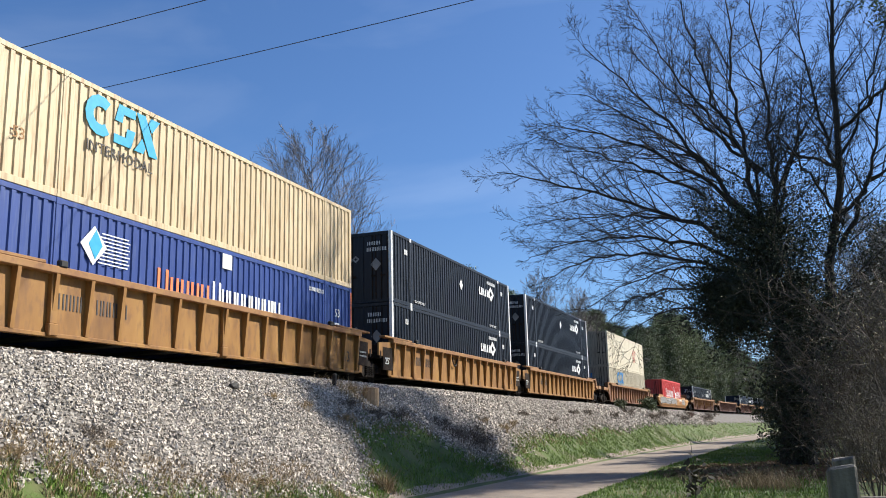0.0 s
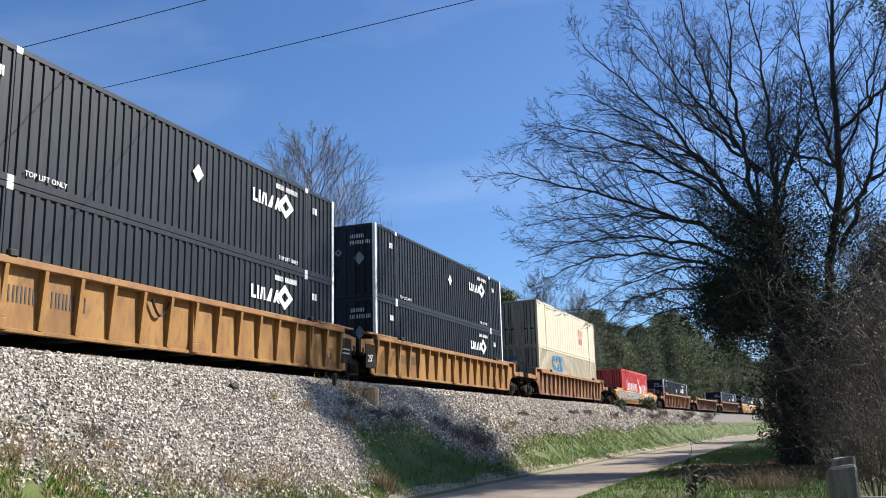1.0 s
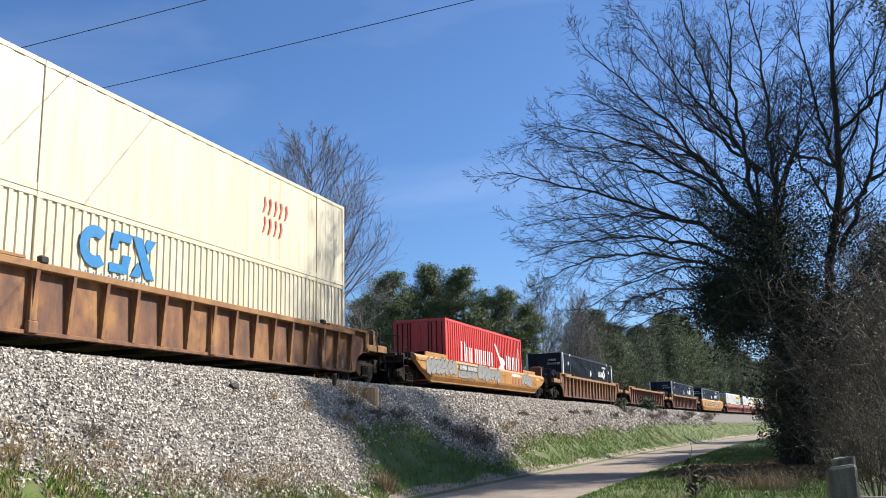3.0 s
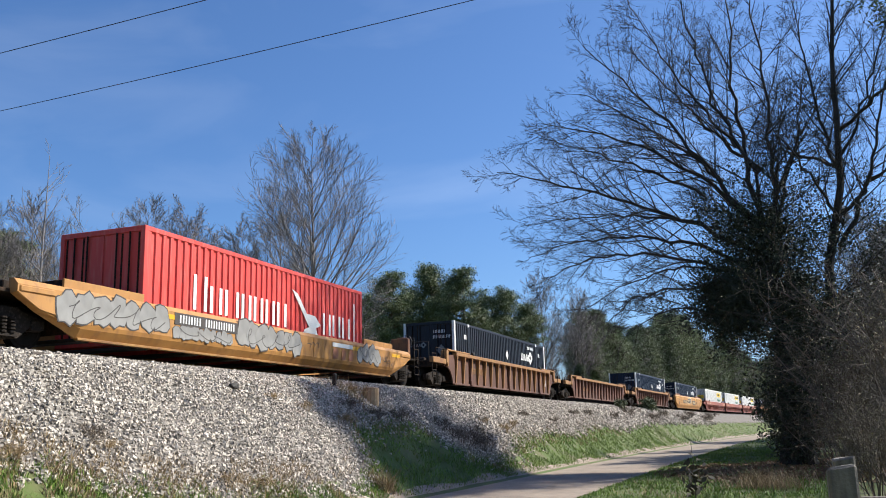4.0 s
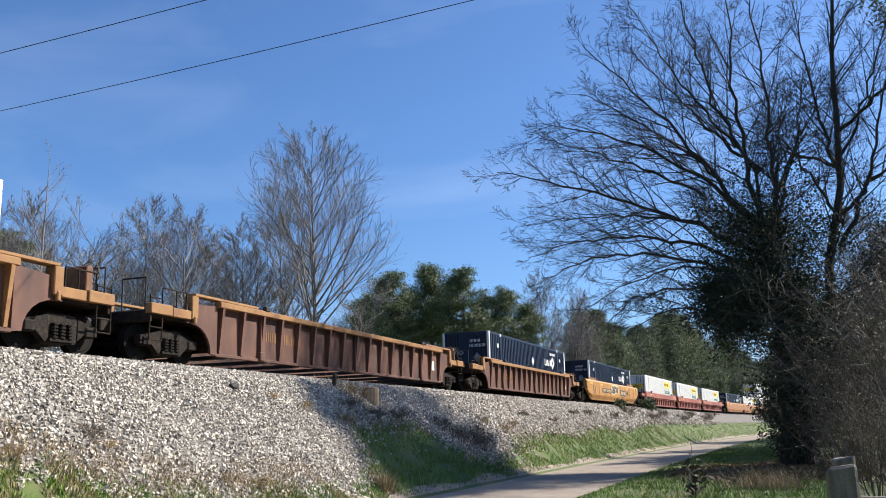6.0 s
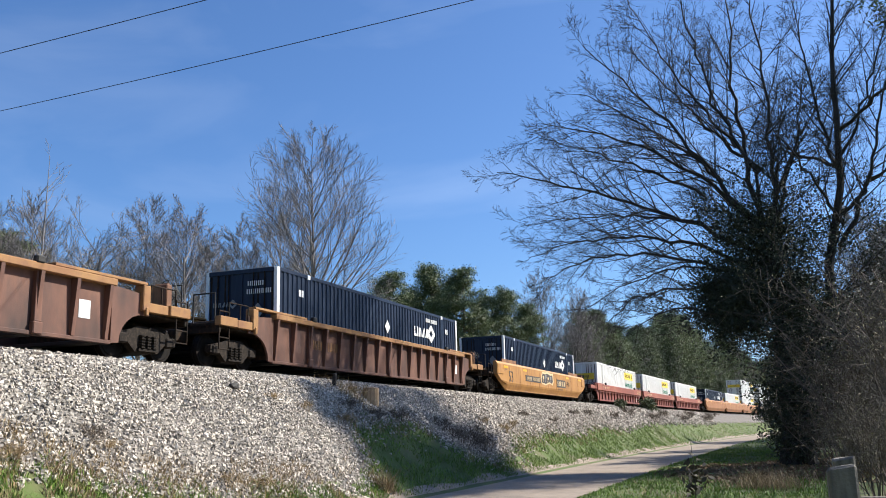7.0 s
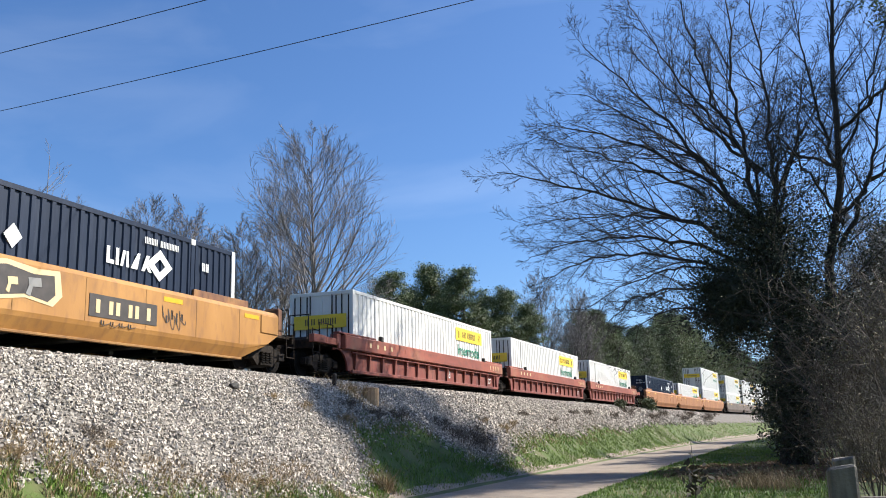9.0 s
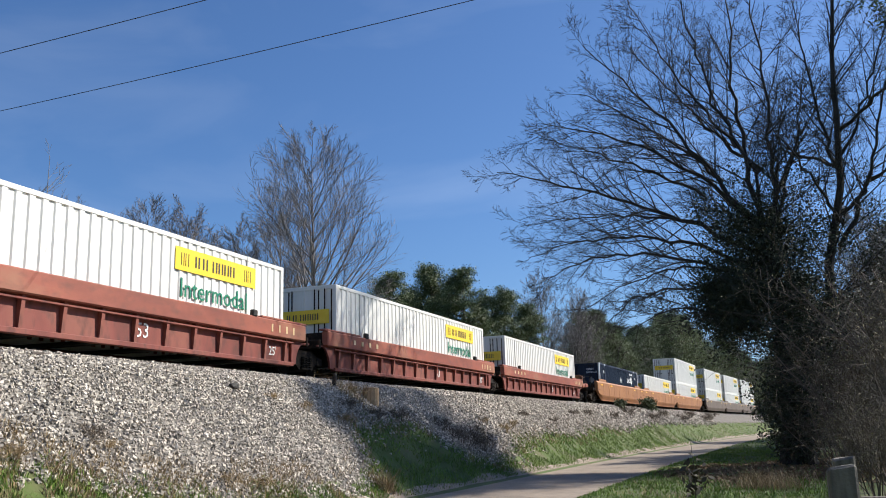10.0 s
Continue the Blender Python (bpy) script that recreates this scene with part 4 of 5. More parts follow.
# smooth yellow car with a navy box
car = well_car(203.5, "smooth", M["fresh_yellow"], M["rust"], SMOOTH, dark=M["yellow"])
mark(car, text_mesh("53", 0.85, M["mark_dark"]), 1.538, -8.15, 0.72, "lettering")
plate(car, 1.537, -4.95, 0.88, 3.2, 0.34, M["mark_dark"], "number_plate_panel")
mark(car, bars([0.17] * 4 + [-0.12] + [0.17] * 6, 0.2, M["spray_tan"], 0.09, 0.05), 1.546, -4.72, 0.95, "number_mark")
mark(car, blob([(0.15, -0.12), (0.0, 0.2), (0.35, 0.62), (1.0, 0.6), (1.5, 0.66), (2.3, 0.58), (2.9, 0.62), (3.0, 0.1), (2.75, -0.14), (2.0, -0.04), (1.1, -0.18)], M["spray_tan"]), 1.536, -1.7, 0.98, "spray_shape")
mark(car, blob([(0.25, -0.05), (0.15, 0.2), (0.45, 0.52), (1.0, 0.48), (1.5, 0.56), (2.2, 0.46), (2.75, 0.5), (2.8, 0.1), (2.6, -0.06), (2.0, 0.04), (1.1, -0.1)], M["mark_dark"]), 1.541, -1.7, 0.98, "spray_shape")
for k, (q, w, h) in enumerate(((0.42, 0.30, 0.34), (0.95, 0.34, 0.42), (1.5, 0.3, 0.3), (2.0, 0.42, 0.36))):
    mark(car, blob([(0, 0), (w * 0.3, -0.04), (w * 0.42, h * 0.45), (w, h * 0.5), (w * 0.9, h), (w * 0.1, h * 0.92), (w * 0.18, h * 0.5)], M["spray_grey" if k % 2 else "spray_tan"]), 1.549, -1.7 + q, 1.02, "spray_shape")
for k in range(4):
    mark(car, bars([0.05 + 0.02 * (k % 2)], 0.18 + 0.05 * (k % 3), M["mark_dark"], 0.05, 0.02), 1.539, 4.75 + 0.2 * k, 0.9 + 0.1 * (k % 2), "spray_tag")
    mark(car, bars([0.09], 0.1, M["mark_dark"], 0.05, 0.02), 1.539, 2.5 + 0.3 * k, 0.62, "spray_tag")
plate(car, 1.537, 2.1, 0.78, 2.3, 0.5, M["mark_dark"], "logo_panel")
scribble(car, 4.6, 0.72, 0.9, 0.6, M["mark_dark"], 21, 1.54, 4, 0.02)
scribble(car, 2.4, 0.6, 1.2, 0.14, M["mark_dark"], 22, 1.54, 4, 0.015)
scribble(car, -9.3, 1.28, 0.9, 0.14, M["mark_dark"], 23, 1.54, 4, 0.014)
mark(car, bars([0.55, 0.55, 0.55], 0.3, M["spray_tan"], 0.1, 0.13), 1.546, 2.3, 0.87, "logo_mark")
dark_box(203.5, FLOOR, M["navy"], "navy corrugated container with white logo shapes on a yellow car")

# three joined red wells with white boxes
for s0, fj, rj in ((227.2, False, True), (246.9, True, True), (266.75, True, False)):
    car = well_car(s0, "band", M["car_red"], M["band_red"], "faded red well car with smooth top band and ribs", fj, rj)
    mark(car, shared("rn53", lambda: text_mesh("53", 0.5, M["mark_white"])), 1.33, 1.22, 0.5, "lettering")
    mark(car, shared("rn25", lambda: text_mesh("25'", 0.36, M["mark_white"])), 1.33, 7.2, 0.5, "lettering")
    for k in range(4):
        plate(car, 1.543, -7.2 + k * 0.62, 1.2, 0.16, 0.16, M["spray_tan"], "small_panel")
        plate(car, 1.543, 7.0 + k * 0.42, 1.16, 0.08, 0.22, M["spray_tan"], "small_panel")
    white_box(s0, FLOOR)
# the tail: orange, then grimy wells
for s0, fj, rj in ((291.2, False, True), (310.9, True, True), (330.6, True, False)):
    well_car(s0, "smooth", M["orange"], M["orange"], "faded orange smooth-sided well car", fj, rj)
dark_box(291.2, FLOOR, M["navy"], "navy corrugated container with white logo shapes on an orange car")
white_box(310.9, FLOOR)
white_box(330.6, FLOOR)
white_box(330.6, UPPER)
for s0, fj, rj in ((354.4, False, True), (373.9, True, True), (393.5, True, False)):
    well_car(s0, "smooth", M["car_grey"], M["car_grey"], "grimy brown smooth-sided well car", fj, rj)
    white_box(s0, FLOOR)
    white_box(s0, UPPER)


# ---- trees ----
def tubes(segs, sides):
    """Tapered tubes, one for each row (x0 y0 z0 x1 y1 z1 r0 r1)."""
    s = np.asarray(segs, float)
    a, b, r0, r1 = s[:, :3], s[:, 3:6], s[:, 6], s[:, 7]
    d = b - a
    d /= np.linalg.norm(d, axis=1, keepdims=True) + 1e-9
    ref = np.where(np.abs(d[:, 2:3]) > 0.9, np.array([[1.0, 0, 0]]), np.array([[0, 0, 1.0]]))
    u = np.cross(d, ref)
    u /= np.linalg.norm(u, axis=1, keepdims=True) + 1e-9
    w = np.cross(d, u)
    vs = np.zeros((len(s), 2 * sides, 3))
    for k in range(sides):
        an = 2 * math.pi * k / sides
        o = u * math.cos(an) + w * math.sin(an)
        vs[:, k] = a + o * r0[:, None]
        vs[:, sides + k] = b + o * r1[:, None]
    base = (np.arange(len(s)) * 2 * sides)[:, None]
    fs = np.concatenate([base + np.array([[k, (k + 1) % sides, sides + (k + 1) % sides, sides + k]]) for k in range(sides)])
    return vs.reshape(-1, 3), fs


def grow(rnd, segs, p, d, length, r, level, plan, crown=None):
    """A limb in short bent lengths, which bears smaller limbs. plan: for each level (count, share of length, spread in degrees, rise, bend)."""
    n = 9 if level == 0 and crown else 5 if level == 0 else 4 if level < 3 else 3 if level < 4 else 2
    count, share, spread, rise, bend = plan[level]
    step = length / n
    pts = [(p, d, r)]
    taper = 0.22 if level else 0.5 if crown is None else 0.1
    for i in range(n):
        d = (d + Vector((rnd.gauss(0, bend), rnd.gauss(0, bend), rnd.gauss(0, bend) + rise))).normalized()
        q = p + d * step
        r2 = r * (1 - (1 - taper) * (i + 1) / n)
        ra = r * (1 - (1 - taper) * i / n)
        segs.append((*p, *q, ra, r2, level))
        p = q
        pts.append((p, d, r2))
    if level + 1 >= len(plan):
        return
    for k in range(count):
        low = 0.30 if level else 0.45 if crown is None else 0.28
        f = low + (1 - low) * (k + rnd.random()) / count
        i = min(int(f * n), n - 1)
        g = f * n - i
        a, b = pts[i], pts[i + 1]
        base = a[0].lerp(b[0], g)
        side = Vector((rnd.gauss(0, 1), rnd.gauss(0, 1), rnd.gauss(0, 0.6)))
        side = (side - a[1] * side.dot(a[1])).normalized()
        an = radians(spread * rnd.uniform(0.7, 1.25))
        nd = (a[1] * math.cos(an) + side * math.sin(an)).normalized()
        grow(rnd, segs, base, nd, length * share * rnd.uniform(0.7, 1.2) * ((1.15 - 0.5 * f) if level or crown is None else crown * (1.25 - f)), min(a[2] * 0.62, r * 0.8) * rnd.uniform(0.7, 1), level + 1, plan)


def limb_mesh(name, segs, lo, hi, material, least=0.006):
    ch = []
    for sides, a, b in ((7, 0, 1), (5, 1, 3), (3, 3, 9)):
        s = [q[:6] + (max(q[6], least), max(q[7], least * 0.7)) for q in segs if max(lo, a) <= q[8] < min(hi, b)]
        if s:
            ch.append(tubes(s, sides))
    return joined(name, ch, material)


def leaf_cloud(rnd, centres, count, spread, size, long=1.0):
    """Small leaves (folded quads of two triangles) scattered round the centres."""
    g = np.random.RandomState(rnd.randrange(1 << 30))
    c = np.asarray(centres, float)
    idx = g.randint(0, len(c), count)
    p = c[idx] + g.normal(0, 1, (count, 3)) * np.asarray(spread)
    a = g.normal(0, 1, (count, 3))
    a /= np.linalg.norm(a, axis=1, keepdims=True)
    b = np.cross(a, g.normal(0, 1, (count, 3)))
    b /= np.linalg.norm(b, axis=1, keepdims=True)
    s = size * g.uniform(0.6, 1.4, (count, 1))
    vs = np.stack([p - a * s * long, p + b * s * 0.5, p + a * s * long, p - b * s * 0.5], 1)
    return vs.reshape(-1, 3), np.arange(count * 4).reshape(-1, 4)


def bare_tree(seed, x, y, height, plan, r, label, bark, lean=(0, 0), stems=1, least=0.012, trunk_share=0.75, crown=None):
    rnd = random.Random(seed)
    t = tagged(new("bare_tree"), label, "tree")
    segs = []
    for k in range(stems):
        a = rnd.uniform(0, 6.28)
        d = Vector((lean[0] + (0.22 * math.cos(a) if stems > 1 else 0), lean[1] + (0.22 * math.sin(a) if stems > 1 else 0), 1)).normalized()
        grow(rnd, segs, Vector((0, 0, -0.15)), d, height * trunk_share, r * (1 if stems == 1 else 0.7), 0, plan, crown)
    part("trunk", limb_mesh("trunk", segs, 0, 2, bark), None, t)
    part("crown", limb_mesh("crown", segs, 2, 9, bark, least), None, t, "leafless twigs")
    t.location = (x, y, land(x, y))
    return t, segs


TALL = [(54, 0.32, 42, 0.05, 0.010), (10, 0.46, 34, 0.09, 0.04), (8, 0.46, 36, 0.07, 0.07), (4, 0.5, 38, 0.05, 0.1)]
BUSHY = [(16, 0.46, 48, 0.05, 0.05), (9, 0.5, 40, 0.06, 0.08), (7, 0.5, 40, 0.03, 0.1), (4, 0.5, 42, 0.02, 0.12)]


def az(px_deg, dist):
    a = radians(px_deg)
    return -dist * math.sin(a), dist * math.cos(a)


def clear(px_deg, dist):
    """The same, moved on until it is well beyond the track."""
    x, y = az(px_deg, dist)
    while x - track_x(y) > -10:
        dist += 4
        x, y = az(px_deg, dist)
    return x, y


# bare trees beyond the track: bearing in degrees left of the track, distance, height
x, y = az(27.4, 50)
bare_tree(11, x, y, 16.2, TALL, 0.17, "tall leafless tree beyond the railway", M["pale_bark"], trunk_share=0.95, crown=1.45, least=0.008)
x, y = az(43.6, 46)
bare_tree(14, x, y, 13.4, [(16, 0.30, 40, 0.05, 0.02), (6, 0.45, 34, 0.07, 0.05), (5, 0.46, 36, 0.06, 0.08)], 0.10, "slender leafless sapling beyond the railway", M["pale_bark"], trunk_share=0.97, crown=1.1, least=0.008)
protos = []
for k in range(5):
    x, y = az(32 + k * 3.1, 52 + 4 * (k % 3))
    protos.append(bare_tree(20 + k, x, y, 12.0 + 1.5 * (k % 3), BUSHY if k % 2 else TALL, 0.12, "grey leafless tree in a thicket beyond the railway", M["pale_bark"], crown=None if k % 2 else 1.2, trunk_share=0.75 if k % 2 else 0.9, least=0.008)[0])
    protos[-1]["group"] = "leafless trees beyond the railway"
rnd = random.Random(5)
SPOTS = [(44, 48, 0.72), (41.5, 60, 1.0), (46.5, 55, 0.84), (38.3, 66, 1.2), (35.5, 60, 1.1), (33.8, 66, 1.18), (30.8, 48, 0.78), (29.6, 60, 1.12), (25.0, 66, 0.95), (23.6, 92, 1.15), (22.0, 92, 1.1), (26, 75, 0.7),
         (13.0, 100, 1.15), (11.4, 100, 1.3), (10.7, 106, 1.3), (20.5, 74, 0.45), (18.5, 74, 0.42), (16.5, 76, 0.42), (14.8, 84, 0.5), (24, 62, 0.45), (21.8, 66, 0.42), (5.0, 210, 1.5), (3.6, 230, 1.5), (2.6, 250, 1.6), (12.6, 92, 0.7), (10.9, 96, 0.75)]
for k, (b, dist, sc) in enumerate(SPOTS):
    x, y = clear(b, dist)
    c = copy_thing(protos[k % 5], pose(x, y, land(x, y), 0, 0, rnd.uniform(0, 360)) @ Matrix.Diagonal((sc, sc, sc, 1)))


def pine(seed, height, label, crown_from=0.5, wide=2.6, material="needles", cone=0.0, dens=1.0):
    """A conifer: a straight trunk, whorled limbs and many needle clumps at the limbs' ends."""
    rnd = random.Random(seed)
    t = tagged(new("conifer_tree"), label, "tree", "conifers beyond the railway")
    segs, tips = [], []
    top = Vector((rnd.uniform(-0.5, 0.5), rnd.uniform(-0.5, 0.5), height))
    for i in range(6):
        segs.append((*(top * (i / 6)), *(top * ((i + 1) / 6)), 0.22 * (1 - i / 7), 0.22 * (1 - (i + 1) / 7), 0))
    n = int(56 * dens)
    for k in range(n):
        f = crown_from + (1 - crown_from) * (k + rnd.random()) / n
        u = (f - crown_from) / (1 - crown_from)
        reach = wide * ((1 - u) * cone + (1 - cone) * (math.sin(math.pi * min(1, 0.22 + 0.74 * u)) ** 0.7)) * rnd.uniform(0.55, 1.15) + 0.25
        a = rnd.uniform(0, 2 * math.pi)
        p = top * f
        d = Vector((math.cos(a), math.sin(a), rnd.uniform(-0.1, 0.45))).normalized()
        q = p + d * reach
        segs.append((*p, *q, 0.05, 0.02, 2))
        for j in range(7):
            g = rnd.uniform(0.2, 1.05)
            tips.append(p + d * reach * g + Vector((rnd.gauss(0, 0.3), rnd.gauss(0, 0.3), rnd.gauss(0.1, 0.2))))
    part("trunk", limb_mesh("trunk", segs, 0, 9, M["pine_bark"]), None, t)
    part("crown", joined("crown", [leaf_cloud(rnd, tips, int(30000 * dens), (0.34, 0.34, 0.16), 0.058, 2.0)], M[material]), None, t, "dark green needles")
    return t


kinds = [pine(1, 14.5, "tall pine with a rounded dark green crown", 0.45, 2.4), pine(2, 15.2, "tall pine with a tufted dark green crown", 0.5, 2.2),
         pine(3, 13.5, "tall pine with a broad dark green crown", 0.42, 2.7), pine(4, 12.0, "dense dark green cedar", 0.08, 2.6, "cedar", 0.8, 1.3)]
# the pines that stand out against the sky: bearing, distance, size, kind
PINES = [(22.9, 84, 0.94, 0), (21.6, 92, 0.98, 2), (20.2, 86, 0.98, 1), (18.2, 84, 1.03, 0), (15.4, 82, 0.98, 2), (19.2, 94, 1.0, 2), (16.9, 90, 0.9, 0), (14.3, 88, 0.8, 1), (24.3, 88, 0.9, 2), (46.2, 60, 0.85, 3), (45.4, 66, 0.9, 0)]
HIGH = (14.5, 15.2, 13.5, 12.0)
LINE_B, LINE_E = [-2.0, 0.3, 1.5, 2.7, 3.7, 4.6, 8.1, 10.6, 12.5], [3.5, 4.2, 5.2, 6.0, 6.5, 7.0, 7.4, 7.4, 5.5]


def stand(rnd, n, b0, b1, far0, far1, low, high, kinds_of, line):
    """A wood whose tops follow the skyline: n trees between two bearings and two distances."""
    for k in range(n):
        b = b0 + (b1 - b0) * (k + rnd.random()) / n
        x, y = clear(b, rnd.uniform(far0, far1) * (1 + 0.06 * max(0.0, 5 - b)))
        dist = math.hypot(x, y)
        top = 1.6 + dist * math.tan(radians(float(np.interp(b, LINE_B, line)))) * rnd.uniform(low, high) - land(x, y)
        kind = rnd.choice(kinds_of)
        if top > 2:
            PINES.append((b, dist, top / HIGH[kind], kind))


rnd = random.Random(15)
stand(rnd, 34, -2.0, 10.8, 104, 125, 0.80, 1.0, (0, 1, 2, 3, 3), LINE_E)
stand(rnd, 30, -2.0, 11.0, 100, 112, 0.45, 0.75, (3, 3, 0, 2), LINE_E)
stand(rnd, 30, -2.0, 11.0, 126, 160, 0.75, 1.0, (0, 2, 3, 3), LINE_E)
stand(rnd, 16, -2.0, 13.5, 96, 104, 0.25, 0.45, (3,), LINE_E)
stand(rnd, 16, 13.0, 25.0, 78, 84, 0.35, 0.75, (3,), [4.2] * len(LINE_B))
for k, (b, dist, sc, kind) in enumerate(PINES):
    x, y = clear(b, dist)
    m = pose(x, y, land(x, y) - 0.1, 0, 0, rnd.uniform(0, 360)) @ Matrix.Diagonal((sc, sc, sc, 1))
    if any(o[3] == kind for o in PINES[:k]):
        copy_thing(kinds[kind], m)
    else:
        kinds[kind].matrix_basis = m
# grey leafless trees among them
for k in range(20):
    x, y = clear(rnd.uniform(1.0, 9.0) if k % 2 else rnd.uniform(14.0, 24.0), rnd.uniform(92, 106))
    sc = math.hypot(x, y) * rnd.uniform(0.055, 0.085) / 13.0
    copy_thing(protos[k % 5], pose(x, y, land(x, y), 0, 0, rnd.uniform(0, 360)) @ Matrix.Diagonal((sc * 1.2, sc * 1.2, sc * 1.2, 1)))

# the large tree beside the road: main limbs as bent lines from the fork, in metres from its foot
BIG = [None, None, (8, 0.46, 42, 0.012, 0.07), (6, 0.54, 44, 0.01, 0.11), (3, 0.6, 46, 0, 0.14)]
STEMS = [(0.42, [(0.0, 0, 0), (0.05, 0.1, 2.4), (0.1, 0.1, 5.0), (-0.2, 0.2, 8.0), (-0.3, 0.3, 11.0)]),
         (0.30, [(0.45, 0, 0), (0.6, -0.1, 2.5), (1.6, -0.2, 6.1), (2.5, -0.3, 10.0), (2.8, -0.4, 14.9), (3.1, -0.6, 19.2)])]
# limbs that fan out from the stems: thickness; foot, middle and tip, across and up; depth of the tip
UPPER_LIMBS = [(0.15, 2.3, 7.7, 3.7, 9.9, 4.8, 15.5, -1.5), (0.13, 2.6, 10.5, 2.0, 12.7, 1.6, 18.8, 0.8), (0.14, 0.1, 7.6, 0.6, 10.5, 2.1, 15.5, 1.6), (0.17, 0.0, 8.1, 0.6, 12.0, 0.0, 18.6, -0.8),
         (0.19, -0.1, 8.1, -1.2, 12.7, -0.7, 19.2, 0.5), (0.15, -0.3, 10.8, -1.9, 13.6, -2.7, 18.8, -0.6), (0.13, -0.2, 11.0, -1.9, 12.6, -4.8, 17.3, 1.2), (0.16, -0.4, 8.7, -2.5, 12.4, -6.4, 16.6, -1.2),
         (0.10, -0.9, 12.0, -3.2, 15.0, -4.6, 18.6, -0.6), (0.11, -1.6, 10.8, -3.8, 13.4, -7.0, 15.4, 0.9), (0.10, 2.7, 11.0, 4.2, 14.0, 5.6, 18.5, 1.0)]
LOW_LIMBS = [(0.16, -0.4, 8.6, -3.0, 12.9, -8.8, 14.5, 1.4), (0.17, -0.2, 7.6, -4.8, 10.6, -10.3, 11.9, -0.8), (0.14, -0.2, 7.0, -4.8, 10.2, -9.7, 8.7, 1.6), (0.13, -0.1, 6.4, -4.9, 9.2, -8.4, 7.2, -1.6),
        (0.11, 0.0, 5.6, -4.1, 8.0, -6.5, 5.8, 1.8), (0.10, 0.0, 4.4, -3.1, 7.0, -5.4, 4.9, -1.4), (0.10, 0.8, 3.8, 3.0, 5.6, 6.4, 4.8, -1.4), (0.10, 1.2, 5.4, 3.6, 6.8, 6.8, 8.2, 1.6), (0.12, 2.6, 9.0, 4.4, 11.0, 7.4, 13.0, 1.0),
             (0.10, -2.2, 10.2, -5.2, 12.0, -8.4, 12.9, -1.6), (0.10, -1.8, 8.8, -5.2, 10.4, -9.9, 10.2, 2.0), (0.09, -1.5, 7.2, -4.2, 8.2, -7.6, 6.4, 2.4)]


def boughs(rnd):
    """All limbs as (thickness, points): the stems, the fan, and smaller limbs before and behind it."""
    out = list(STEMS)
    for r, x0, z0, x1, z1, x2, z2, deep in UPPER_LIMBS + LOW_LIMBS:
        a, b, c = Vector((x0, 0, z0)), Vector((x1, deep * 0.35, z1)), Vector((x2, deep, z2))
        out.append((r, [a.lerp(b, f).lerp(b.lerp(c, f), f) for f in (0, 0.25, 0.5, 0.75, 1)]))
    for k in range(9):
        turn = rnd.choice((1, -1)) * rnd.uniform(20, 150)
        rise, reach = radians(rnd.uniform(15, 65)), rnd.uniform(4.0, 6.5)
        foot = Vector((rnd.uniform(-0.3, 0.3), 0.1, rnd.uniform(5.5, 11.0))) if k % 3 else Vector((2.5, -0.3, rnd.uniform(8, 12)))
        d = Vector((-math.cos(radians(turn)) * math.cos(rise), math.sin(radians(turn)) * math.cos(rise), math.sin(rise)))
        mid, tip = foot + d * reach * 0.5 + Vector((0, 0, 0.5)), foot + d * reach + Vector((0, 0, rnd.uniform(-0.6, 1.2)))
        out.append((rnd.uniform(0.08, 0.13), [foot.lerp(mid, f).lerp(mid.lerp(tip, f), f) for f in (0, 0.25, 0.5, 0.75, 1)]))
    return out


